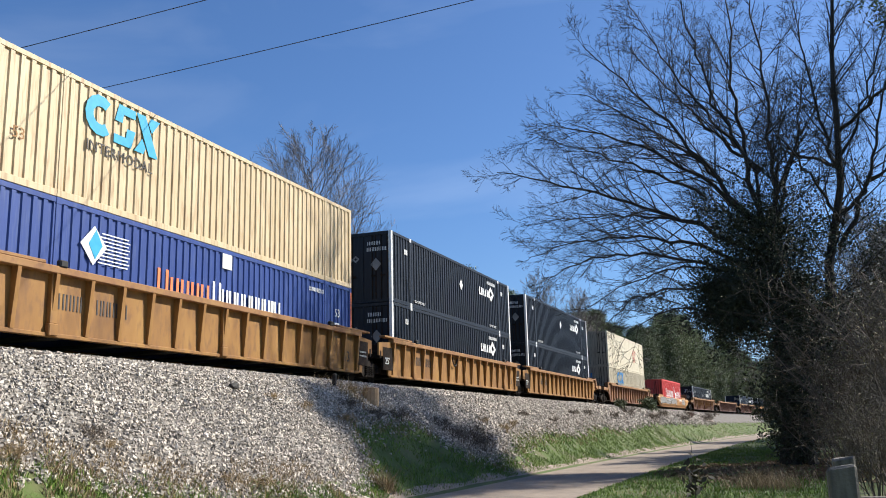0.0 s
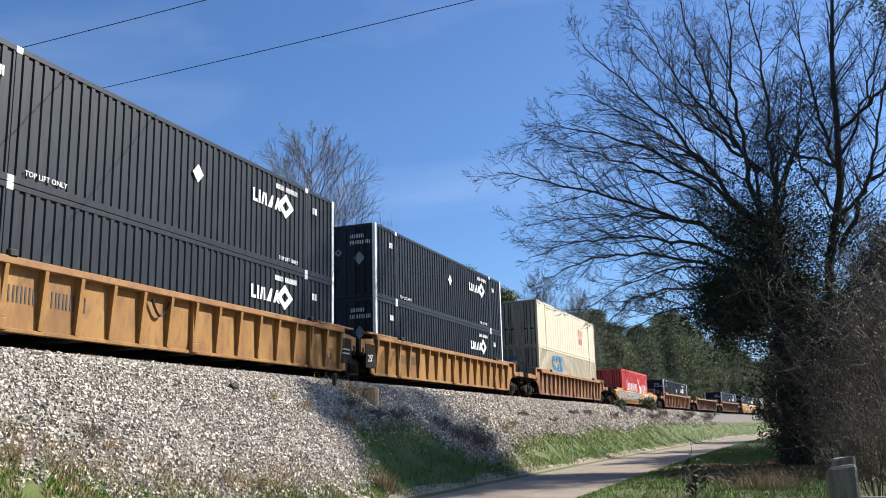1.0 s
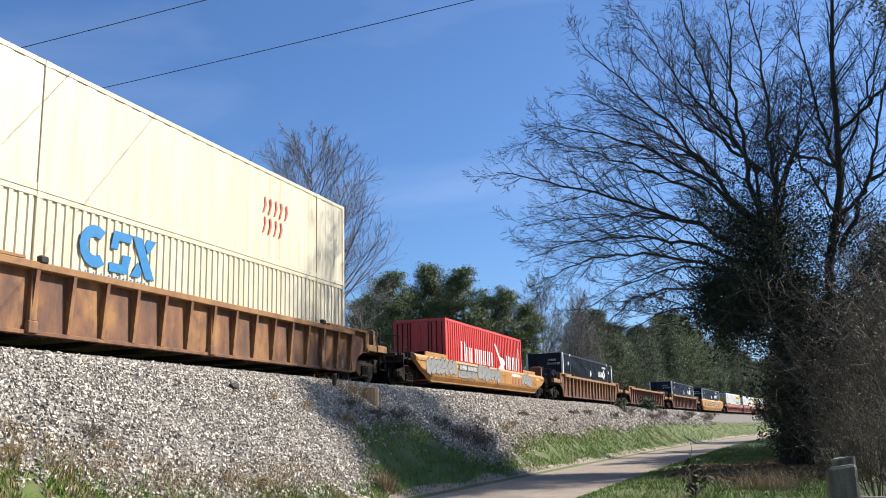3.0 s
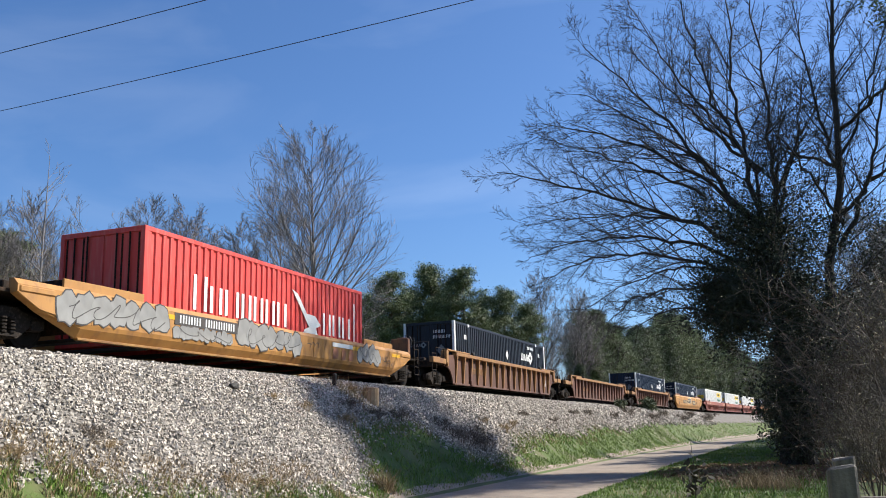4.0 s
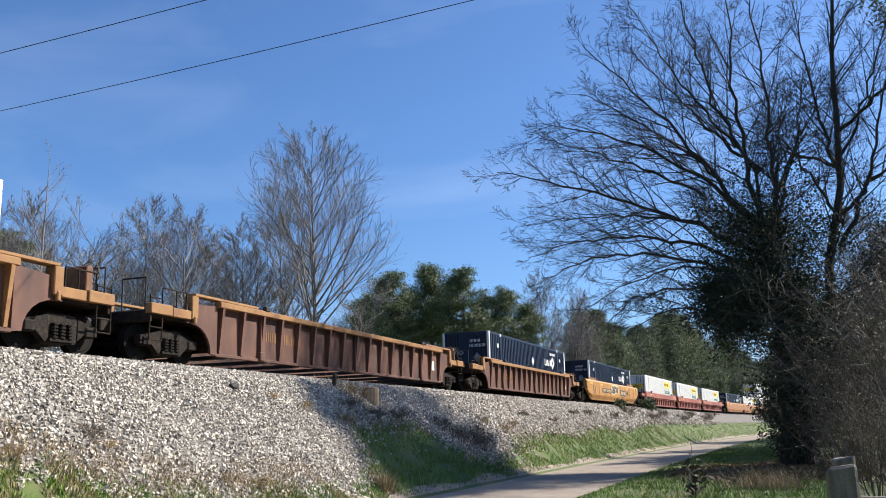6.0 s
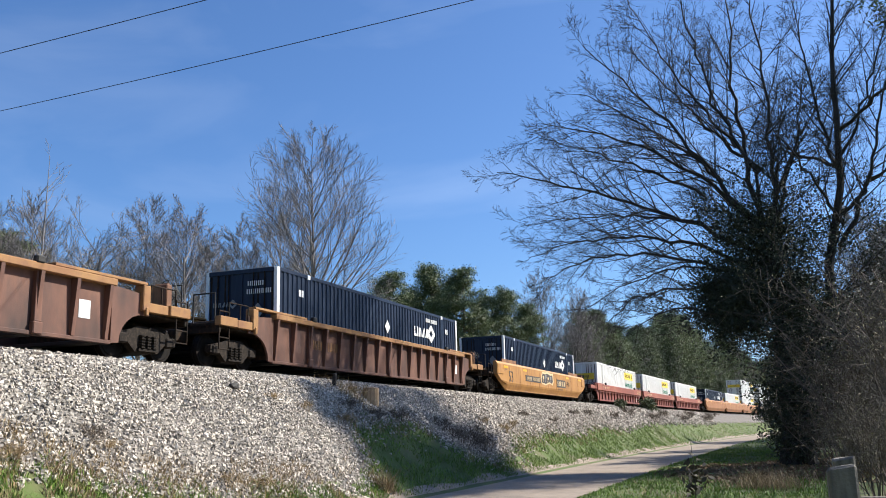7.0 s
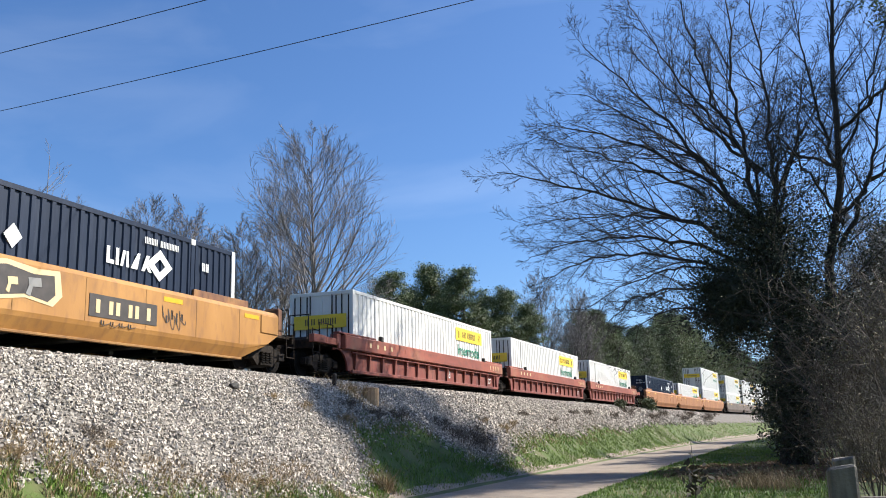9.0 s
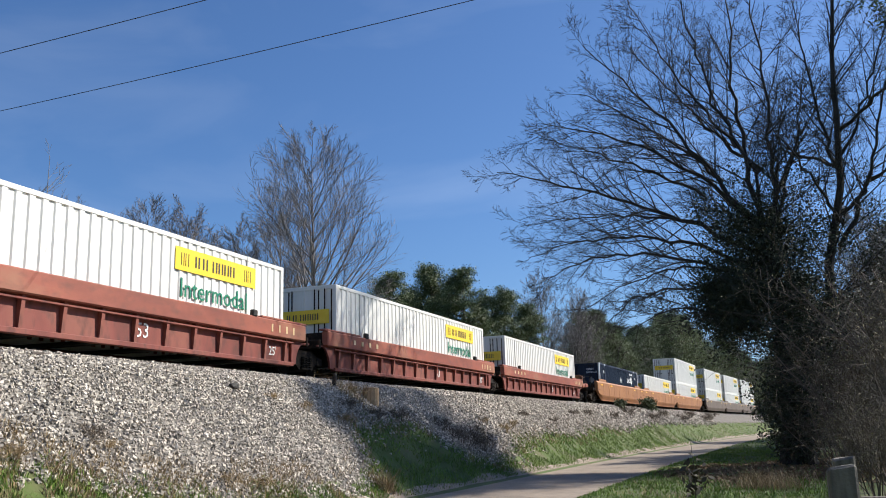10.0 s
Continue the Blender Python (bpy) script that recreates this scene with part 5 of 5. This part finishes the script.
def big_tree(seed, x, y):
    rnd = random.Random(seed)
    t = tagged(new("bare_tree"), "large spreading leafless tree with ivy on its trunk beside the road", "tree")
    segs = []
    for which, (r, line) in enumerate(boughs(rnd)):
        pts = [Vector(p) for p in line]
        r *= 0.66 if r < 0.25 else 0.9
        fine = []
        for a, b in zip(pts, pts[1:]):
            n = 4
            for i in range(n):
                fine.append(a.lerp(b, i / n) + Vector((rnd.gauss(0, 0.07), rnd.gauss(0, 0.07), rnd.gauss(0, 0.05))))
        fine.append(pts[-1])
        n = len(fine) - 1
        total = sum((b - a).length for a, b in zip(fine, fine[1:]))
        for i in range(n):
            r0, r1 = r * (1 - 0.86 * i / n), r * (1 - 0.86 * (i + 1) / n)
            segs.append((*fine[i], *fine[i + 1], r0, r1, 0 if r > 0.22 else 1, which))
        count = int(5 + total * 1.75)
        for k in range(count):
            f = 0.22 + 0.78 * (k + rnd.random()) / count
            if fine[0].z < 0.5:
                f = 0.36 + 0.64 * (k + rnd.random()) / count
            i = min(int(f * n), n - 1)
            d = (fine[i + 1] - fine[i]).normalized()
            side = Vector((rnd.gauss(0, 1), rnd.gauss(0, 1), rnd.gauss(0.1, 0.8)))
            side = (side - d * side.dot(d)).normalized()
            an = radians(rnd.uniform(24, 50))
            grow(rnd, segs, fine[i].lerp(fine[i + 1], f * n - i), d * math.cos(an) + side * math.sin(an), (1.15 + 0.26 * min(total, 10) * (1.02 - f)) * rnd.uniform(0.75, 1.25), min(0.034, r * (1 - 0.86 * f) * 0.42 + 0.005), 2, BIG)
    part("trunk", limb_mesh("trunk", segs, 0, 1, M["bark"]), None, t)
    for q in range(max(g[9] for g in segs if g[8] == 1) + 1):
        mine = [g for g in segs if g[8] == 1 and g[9] == q]
        if mine:
            part("branch", limb_mesh("branch", mine, 1, 2, M["bark"]), None, t)
    part("crown", limb_mesh("crown", segs, 2, 9, M["bark"], 0.0054), None, t, "leafless twigs")
    centres = []
    for k in range(330):   # the cloak on the trunk
        z = 0.4 + 8.6 * rnd.random()
        centres.append((0.12 + 0.07 * z * (z < 6) + rnd.gauss(0, 0.30 + 0.09 * z), rnd.gauss(0, 0.4 + 0.06 * z), z))
    for k in range(260):   # a heavy clump on the low limbs
        centres.append((rnd.gauss(-1.5, 0.75), rnd.gauss(0.2, 0.7), rnd.gauss(5.9, 0.7)))
    for k in range(110):   # thinner growth up among the limbs and on the other stem
        centres.append((rnd.gauss(-0.5, 1.1), rnd.gauss(0, 1.0), rnd.gauss(8.4, 1.2)))
    for k in range(70):
        centres.append((rnd.gauss(3.2, 1.2), rnd.gauss(0, 1.0), rnd.gauss(6.8, 1.5)))
    part("ivy", joined("ivy", [leaf_cloud(rnd, centres, 84000, (0.30, 0.30, 0.30), 0.055, 1.0)], M["ivy"]), None, t, "dark evergreen ivy leaves")
    t.location = (x, y, land(x, y) - 0.05)
    return t


big_tree(77, 0.75, 35.0)

# tall pines and bare trees on the near side of the road, which shade the bank
for k in range(46):
    y = 44 + 2.9 * k + rnd.uniform(-1, 1)
    edge = 5.0 - 0.11 * (y - 27) + 0.0011 * (y - 27) ** 2 if y < 60 else 3.0 + 0.0011 * (y - 60) ** 2
    x = edge + rnd.uniform(0.3, 3.0) + (6.5 if k % 3 == 2 else 0)
    sc, kind = (rnd.uniform(0.58, 0.85), 3) if k % 3 != 2 else (rnd.uniform(0.9, 1.2), k % 4)
    copy_thing(kinds[kind], pose(x, y, land(x, y) - 0.1, 0, 0, rnd.uniform(0, 360)) @ Matrix.Diagonal((sc, sc, sc, 1)))["group"] = "conifers beside the road"
for x, y, sc in ((1.6, 47, 0.85), (2.2, 50, 0.8), (2.6, 63, 0.9), (3.0, 67, 0.9), (5.0, 92, 1.2), (6.0, 97, 1.2)):
    copy_thing(kinds[3], pose(x, y, land(x, y) - 0.1, 0, 0, rnd.uniform(0, 360)) @ Matrix.Diagonal((sc, sc, sc, 1)))["group"] = "conifers beside the road"
# a tall pine with a high crown, whose shade lies on the bank
tall = pine(5, 22.5, "very tall pine with a high crown beside the road", 0.70, 3.0)
tall["group"] = "conifers beside the road"
tall.matrix_basis = pose(8.4, 37.0, land(8.4, 37.0) - 0.1)
# unseen woods added behind the camera, closing the place and blocking low sky light
for k in range(26):
    a = radians(95 + 170 * k / 25)
    dist = 30 + 9 * (k % 3)
    x, y = 12 + dist * math.sin(a) * 1.0, dist * math.cos(a)
    if x - track_x(y) < 12:
        x = track_x(y) - 14 - 4 * (k % 3)
    copy_thing(kinds[k % 4], pose(x, y, land(x, y) - 0.1, 0, 0, rnd.uniform(0, 360)) @ Matrix.Diagonal((1.2, 1.2, 1.2, 1)))["group"] = "conifers beside the road"
for x, y, sc, k in ((5.5, 44, 0.9, 0), (6.5, 50, 1.0, 1), (7.5, 40, 0.8, 3), (6.2, 58, 1.0, 2), (8.5, 64, 1.0, 4), (5.2, 37.5, 0.55, 1), (7.0, 72, 1.0, 0), (9.0, 84, 1.0, 3)):
    copy_thing(protos[k], pose(x, y, land(x, y), 0, 0, rnd.uniform(0, 360)) @ Matrix.Diagonal((sc, sc, sc, 1)))


# ---- brush ----
THICKET = [(6, 0.6, 38, 0.02, 0.12), (6, 0.6, 45, -0.02, 0.16), (5, 0.6, 45, -0.03, 0.2)]


def shrub(seed, height, stems, label, material, leaves=0, leaf_mat=None, spread=0.5, least=0.005):
    rnd = random.Random(seed)
    t = tagged(new("shrub"), label, "shrub")
    segs, tips = [], []
    for k in range(stems):
        a = rnd.uniform(0, 6.28)
        q = rnd.uniform(0.1, 0.9) * spread
        grow(rnd, segs, Vector((q * math.cos(a), q * math.sin(a), -0.1)), Vector((math.cos(a) * rnd.uniform(0.1, 0.7), math.sin(a) * rnd.uniform(0.1, 0.7), 1)).normalized(), height * rnd.uniform(0.6, 1.1), 0.012 * height ** 0.5 + 0.004, 0, THICKET)
    part("brushwood", joined("brushwood", [tubes([s[:6] + (max(s[6], least), max(s[7], least * 0.7)) for s in segs], 3)], material), None, t)
    if leaves:
        ends = [s[3:6] for s in segs if s[8] >= 1 and s[5] > 0.15]
        part("foliage", joined("foliage", [leaf_cloud(rnd, ends, leaves, (0.07, 0.07, 0.07), 0.02, 1.1)], leaf_mat), None, t)
    return t


def put(ob, x, y, sc=1.0, turn=0.0, first=False):
    m = pose(x, y, land(x, y), 0, 0, turn) @ Matrix.Diagonal((sc, sc, sc, 1))
    if first:
        ob.matrix_basis = m
        return ob
    return copy_thing(ob, m)


tangle = [shrub(31, 3.2, 16, "grey tangle of bare brush beside the road", M["twig"], 300, M["budding"], 0.9),
          shrub(32, 2.4, 16, "bare brush with a few yellowish buds", M["twig"], 1200, M["budding"], 0.8),
          shrub(33, 4.2, 12, "tall bare brush with small pale buds", M["twig"], 1800, M["budding"], 0.9)]
for o in tangle:
    o["group"] = "brush beside the road"
TANGLE = [(2.6, 29, 0, 1.0), (3.4, 26, 1, 1.0), (3.0, 33, 2, 1.1), (4.4, 31, 2, 1.2), (2.6, 23, 1, 0.8), (3.6, 21, 0, 0.85), (4.6, 25, 2, 0.9), (4.0, 37, 0, 1.3), (5.6, 34, 2, 1.3), (2.4, 37, 1, 1.1), (5.8, 40, 0, 1.4), (2.0, 26.5, 1, 0.6),
          (2.1, 31, 0, 0.7), (3.2, 41, 2, 1.2), (4.4, 46, 0, 1.4), (1.9, 20, 1, 0.6), (2.9, 18, 0, 0.7), (5.2, 29, 2, 1.4), (6.2, 36, 2, 1.6), (3.8, 52, 2, 1.4)]
TANGLE += [(3.0 + 1.4 * k, 60 + 14 * k, 2 if k % 2 else 0, 1.5 + 0.08 * k) for k in range(5)]
for k, (x, y, kind, sc) in enumerate(TANGLE):
    put(tangle[kind], x, y, sc, 47 * k, not any(q[2] == kind for q in TANGLE[:k]))
for k in range(64):
    y = -4 + 2.0 * k + rnd.uniform(-0.8, 0.8)
    x = track_x(y) - 7.5 - rnd.uniform(0, 4.5) - (3 if k % 3 == 0 else 0)
    put(tangle[(0, 2, 2, 1)[k % 4]], x, y, rnd.uniform(0.8, 1.25), 71 * k)
bramble = [shrub(41, 0.8, 26, "brown dead bramble on the stone bank", M["twig"], 0, None, 0.7), shrub(42, 0.5, 18, "low dry weeds on the stone bank", M["straw"], 200, M["straw"], 0.5)]
for o in bramble:
    o["group"] = "dead brush on the bank"
BANK = [(5.2, 29.4, 0, 1.0), (5.5, 30.6, 0, 1.1), (4.6, 28.9, 0, 0.8), (3.9, 23.4, 0, 0.55), (4.2, 24.6, 0, 0.6), (4.3, 26.0, 0, 0.7), (3.3, 25.2, 1, 1.0), (4.4, 22.3, 1, 1.1), (4.0, 20.6, 1, 0.9), (3.7, 19.6, 1, 0.7), (4.0, 41, 0, 0.6), (4.4, 45, 0, 0.6), (3.8, 52, 0, 0.7), (3.8, 56, 0, 0.8), (4.0, 63, 0, 0.9),
        (4.9, 12.4, 1, 0.7), (5.0, 10.2, 1, 0.9), (5.2, 9.2, 1, 0.9), (5.7, 14.8, 1, 0.9), (5.9, 15.6, 1, 1.0), (4.4, 34, 1, 1.0), (4.8, 35.5, 1, 1.2), (4.5, 37.5, 1, 1.0)]
BANK += [(3.6 + 0.6 * (k % 2), 70 + 8.5 * k, 0, 1.3 + 0.03 * k) for k in range(7)]
for k, (d, y, kind, sc) in enumerate(BANK):
    put(bramble[kind], track_x(y) + d, y, sc * (0.8 if kind == 0 else 0.7), 61 * k, not any(q[2] == kind for q in BANK[:k]))
cedar_bush = tagged(new("small_bush"), "small dark green bush at the edge of the stones", "shrub", "small bushes by the track")
rnd = random.Random(6)
part("foliage", joined("foliage", [leaf_cloud(rnd, [(rnd.gauss(0, 0.22), rnd.gauss(0, 0.22), rnd.uniform(0.1, 0.75)) for k in range(40)], 1500, (0.1, 0.1, 0.1), 0.06, 1.4)], M["cedar"]), None, cedar_bush)
put(cedar_bush, track_x(71) + 3.0, 71, 0.9, 0, True)
put(cedar_bush, track_x(84) + 2.9, 84, 1.5, 40)
put(bramble[0], track_x(12.2) + 4.75, 12.2, 0.45, 80)


def blades(rnd, spots, height, width):
    """Grass blades, a bent pair of quads each, at the spots (x, y, z, size)."""
    g = np.random.RandomState(rnd.randrange(1 << 30))
    s = np.asarray(spots, float)
    n = len(s)
    a = g.uniform(0, 2 * math.pi, n)
    u = np.stack([np.cos(a), np.sin(a), np.zeros(n)], 1)
    lean = np.stack([g.normal(0, 0.35, n), g.normal(0, 0.35, n), np.ones(n)], 1)
    h = (height * s[:, 3] * g.uniform(0.5, 1.3, n))[:, None]
    w = width * g.uniform(0.7, 1.3, n)[:, None]
    p = s[:, :3]
    droop = np.stack([lean[:, 0] * 1.5, lean[:, 1] * 1.5, np.ones(n) * 0.85], 1)
    mid, tip = p + lean * h * 0.5, p + lean * h * 0.5 + droop * h * 0.5
    vs = np.stack([p - u * w, p + u * w, mid + u * w * 0.7, mid - u * w * 0.7, tip], 1).reshape(-1, 3)
    base = (np.arange(n) * 5)[:, None]
    return [(vs, base + np.array([[0, 1, 2, 3]])), (np.zeros((0, 3)), base * 0 + (base + np.array([[3, 2, 4]])) - 5 * n)]


def grass_patch(name, seed, spots, height, width, material, label):
    ch = blades(random.Random(seed), spots, height, width)
    (v, f4), (_, f3) = ch
    ob = new(name, joined(name, [(v, f4), (np.zeros((0, 3)), f3)], material))
    return tagged(ob, label, "grass", kind="stuff")


rnd = random.Random(12)
green, dry = [], []


def sow(out, n, y0, y1, d0, d1, size, keep):
    for k in range(n):
        y = y0 + (y1 - y0) * rnd.random() ** 1.3
        d = d0(y) + (d1(y) - d0(y)) * rnd.random()
        x = track_x(y) + d
        if keep(x, y):
            out.append((x, y, land(x, y), size * rnd.uniform(0.6, 1.3)))


def clump(x, y):
    return noise.noise((x * 1.3, y * 1.3, 4)) + 0.6 * noise.noise((x * 4, y * 4, 8))


sow(green, 52000, 8, 75, lambda y: toe(y) - 0.1, lambda y: 6.75, 1.0, lambda x, y: clump(x, y) > -0.25)
sow(green, 9000, 75, 170, lambda y: toe(y) - 0.1, lambda y: 6.75, 1.6, lambda x, y: True)
sow(green, 52000, 16, 60, lambda y: 10.9, lambda y: 16.5, 0.75, lambda x, y: clump(x, y) > -0.35 and (math.hypot(x - 1.5, (y - 32) * 0.7) > 4.6 or rnd.random() < 0.12))
sow(green, 6000, 60, 160, lambda y: 10.9, lambda y: 15, 1.3, lambda x, y: True)
sow(dry, 12000, 8, 60, lambda y: toe(y) - 0.55, lambda y: toe(y) + 0.6, 1.3, lambda x, y: clump(x, y + 40) > 0.05)
sow(dry, 6000, 18, 48, lambda y: 11.5, lambda y: 18, 0.9, lambda x, y: clump(x, y + 40) > 0.15)
for cx, cy, n, r, sz in ((-8.75, 20.4, 260, 0.12, 3.4), (-0.35, 23.5, 420, 0.35, 3.2), (0.2, 22.6, 260, 0.3, 2.6), (-11.7, 24.6, 300, 0.35, 2.6)):
    for k in range(n):
        x, y = cx + rnd.gauss(0, r), cy + rnd.gauss(0, r)
        dry.append((x, y, land(x, y), sz * rnd.uniform(0.6, 1.2)))
sow(green, 9000, 5.5, 17, lambda y: toe(y) - 0.25, lambda y: 6.8, 1.0, lambda x, y: clump(x, y) > -0.3)
sow(dry, 24000, 5.5, 18, lambda y: toe(y) - 0.7, lambda y: toe(y) + 1.4, 1.1, lambda x, y: clump(x, y + 40) > -0.3)
grass_patch("grass", 1, green, 0.13, 0.008, M["grass"], "fresh green spring grass along the bank and road")
grass_patch("dry_grass", 2, dry, 0.15, 0.007, M["straw"], "dry straw-coloured grass at the foot of the bank")


litter = []
for k in range(2600):
    a, q = rnd.uniform(0, 2 * math.pi), 5.2 * math.sqrt(rnd.random())
    x, y = 1.5 + q * math.cos(a), 32 + 1.4 * q * math.sin(a)
    litter.append((x, y, land(x, y) + 0.03))
tagged(new("leaf_litter", joined("leaf_litter", [leaf_cloud(rnd, litter, 15000, (0.06, 0.06, 0.015), 0.06, 0.9)], M["leaf_litter"])), "brown fallen leaves under the large tree", "leaf litter", kind="stuff")

# ---- ballast stones ----
def stones():
    g = np.random.RandomState(3)
    cube = np.array([(x, y, z) for x in (-1, 1) for y in (-1, 1) for z in (-1, 1)], float)
    quads = np.array([(0, 1, 3, 2), (4, 6, 7, 5), (0, 4, 5, 1), (2, 3, 7, 6), (0, 2, 6, 4), (1, 5, 7, 3)])
    pts = []
    for y0, y1, gap, size in ((7, 32, 0.050, 0.026), (32, 60, 0.080, 0.038), (60, 120, 0.15, 0.062)):
        for y in np.arange(y0, y1, gap):
            top, low = 1.35, toe(y) + 0.25 * g.rand()
            for d in np.arange(top, low, gap * 0.82):
                yy, dd = y + g.uniform(-1, 1) * gap * 0.7, d + g.uniform(-1, 1) * gap * 0.6
                if dd > low - 0.5 and g.rand() < 0.4:
                    continue
                x = track_x(yy) + dd
                pts.append((x, yy, land(x, yy) + 0.04 + g.uniform(-0.01, 0.03), size * g.uniform(0.6, 1.35)))
    for k in range(1500):
        y = g.uniform(8, 40)
        dd = toe(y) + abs(g.normal(0, 0.35))
        if dd < 6.6:
            x = track_x(y) + dd
            pts.append((x, y, land(x, y) + 0.01, 0.035 * g.uniform(0.6, 1.3)))
    p = np.array(pts)
    n = len(p)
    shape = cube[None] * g.uniform(0.55, 1.0, (n, 1, 3)) * (1 + 0.28 * g.uniform(-1, 1, (n, 8, 3)))
    q = g.normal(0, 1, (n, 4))
    q /= np.linalg.norm(q, axis=1, keepdims=True)
    w, x, y, z = q.T
    rot = np.stack([np.stack([1 - 2 * (y * y + z * z), 2 * (x * y - z * w), 2 * (x * z + y * w)], 1),
                    np.stack([2 * (x * y + z * w), 1 - 2 * (x * x + z * z), 2 * (y * z - x * w)], 1),
                    np.stack([2 * (x * z - y * w), 2 * (y * z + x * w), 1 - 2 * (x * x + y * y)], 1)], 1)
    v = np.einsum("nij,nkj->nki", rot, shape) * p[:, 3, None, None] + p[:, None, :3]
    f = (np.arange(n) * 8)[:, None, None] + quads[None]
    return joined("ballast_stones", [(v.reshape(-1, 3), f.reshape(-1, 4))], M["stone"])


tagged(new("ballast_stones", stones()), "loose angular pale grey crushed stones on the bank", "stones", kind="stuff")

# ---- small things by the track and the road ----
def lump(name, size, material, label, category, x, y, z, seed, turn=0):
    rnd = random.Random(seed)
    bm = bmesh.new()
    bmesh.ops.create_icosphere(bm, subdivisions=2, radius=1)
    for v in bm.verts:
        v.co = Vector((v.co.x * size[0], v.co.y * size[1], v.co.z * size[2])) * (1 + rnd.uniform(-0.16, 0.16))
    ob = tagged(new(name, mesh_of(name, bm, material)), label, category)
    ob.matrix_basis = pose(x, y, z, 0, 0, turn)
    return ob


def on_bank(d, y):
    x = track_x(y) + d
    return x, y, land(x, y)


x, y, z = on_bank(3.4, 18.4)
lump("dark_rock", (0.10, 0.17, 0.08), M["black"], "dark lump of tar-stained rock on pale ballast", "rock", x, y, z + 0.09, 2)
x, y, z = on_bank(2.6, 13.2)
lump("wood_scrap", (0.07, 0.34, 0.04), M["tie"], "dark splinter of old tie lying on ballast", "wood", x, y, z + 0.08, 3, 20)
x, y, z = on_bank(3.55, 25.6)
bm = bmesh.new()
tube(bm, (0, 0, -0.4), (0.02, 0.05, 0.42), 0.28, 14, 0.25)
tube(bm, (0.02, 0.05, 0.42), (0.02, 0.05, 0.44), 0.25, 14, 0.2)
tagged(new("tree_stump", mesh_of("tree_stump", bm, M["tan_log"])), "weathered tan tree stump among brush on the bank", "stump").matrix_basis = pose(x, y, z, 0, 0, 0)
x, y, z = on_bank(3.0, 24.3)
bm = bmesh.new()
box(bm, -0.05, 0.05, -0.06, 0.06, -0.3, 0.42, 0.012)
tagged(new("marker_post", mesh_of("marker_post", bm, M["black"])), "short dark marker post leaning in the ballast", "post").matrix_basis = pose(x, y, z, 4, 6, 0)


def fence():
    f = tagged(new("wooden_fence"), "old grey wooden post-and-rail fence in brush", "fence")
    f.location = (0, 0, 0)
    for x, y, top, w in ((0.52, 8.0, 1.25, 0.11), (0.72, 10.6, 1.24, 0.11)):
        bm = bmesh.new()
        box(bm, x - w, x + w, y - w, y + w, land(x, y) - 0.3, top, 0.02)
        for v in bm.verts:
            if v.co.z > top - 0.05:
                v.co.z += 0.015 * (v.co.x - x) / w + 0.012 * math.sin(40 * v.co.x + 25 * v.co.y)
        part("post", bm, M["wood"], f)
    bm = bmesh.new()
    box(bm, 0.63, 3.4, 7.95, 8.05, 0.84, 1.02, 0.015)
    part("fence_rail", bm, M["wood"], f)


fence()
weed = tagged(new("tall_weed"), "dark dry weed stalk standing in the grass", "weed")
rnd = random.Random(4)
segs = [(0, 0, -0.05, 0.03, 0, 0.55, 0.012, 0.008, 0), (0.03, 0, 0.55, 0.0, 0.02, 1.05, 0.008, 0.004, 0), (0.02, 0, 0.3, 0.2, 0.05, 0.6, 0.006, 0.004, 0), (0.02, 0, 0.25, -0.18, 0, 0.5, 0.006, 0.004, 0)]
part("stalk", joined("stalk", [tubes([s[:8] for s in segs], 4)], M["weed"]), None, weed)
part("foliage", joined("foliage", [leaf_cloud(rnd, [(0, 0, 0.2 + 0.1 * k) for k in range(8)] + [(0.15, 0, 0.5), (-0.15, 0, 0.4)], 90, (0.09, 0.09, 0.08), 0.06, 1.0)], M["weed"]), None, weed)
put(weed, -1.35, 17.2, 1.15, 0, True)

# ---- overhead cables ----
for y0, slope in ((20.03, -0.0887), (16.73, -0.0759)):
    x0 = -21.25 if y0 > 18 else -17.9
    segs = []
    for i in range(48):
        a, b = -62 + i * 2.0, -60 + i * 2.0
        segs.append((a, y0 + slope * (a - x0), 11.5 + 0.0007 * (a + 12) ** 2, b, y0 + slope * (b - x0), 11.5 + 0.0007 * (b + 12) ** 2, 0.0105, 0.0105))
    tagged(new("overhead_cable", joined("overhead_cable", [tubes(segs, 5)], M["wire"])), "thin black cable strung high across the track", "cable")


# ---- motion ----
def ride_pose(s, z):
    y = track_y(s)
    return pose(track_x(y), y, RAIL + z, 0, 0, -math.degrees(math.atan(2 * BEND * max(y, 0))))


def motions():
    times = [0.5 * k for k in range(21)]
    for ob, s0, z in RIDE:
        walk(ob, [(t, ride_pose(s0 - gone(t), z)) for t in times])
    for w, k in WHEELS:
        walk(w, [(f / FPS, pose(0, k, 0.457, math.degrees(SPEED * f / FPS / 0.457) % 360)) for f in range(301)])


# small unevenness of the train's pace, in metres, each half second
DRIFT = [0.0, 0.55, -0.05, 0.3, -0.4, -0.1, 0.0, 0.05, -0.28, 0.31, -0.45, 0.12, 0.0, 0.0, -0.14, 0.3, -0.42, 0.3, -0.37, 0.1, -0.5]


def gone(t):
    """How far the train has come after t seconds."""
    return SPEED * t + float(np.interp(t, [0.5 * k for k in range(21)], DRIFT))


motions()
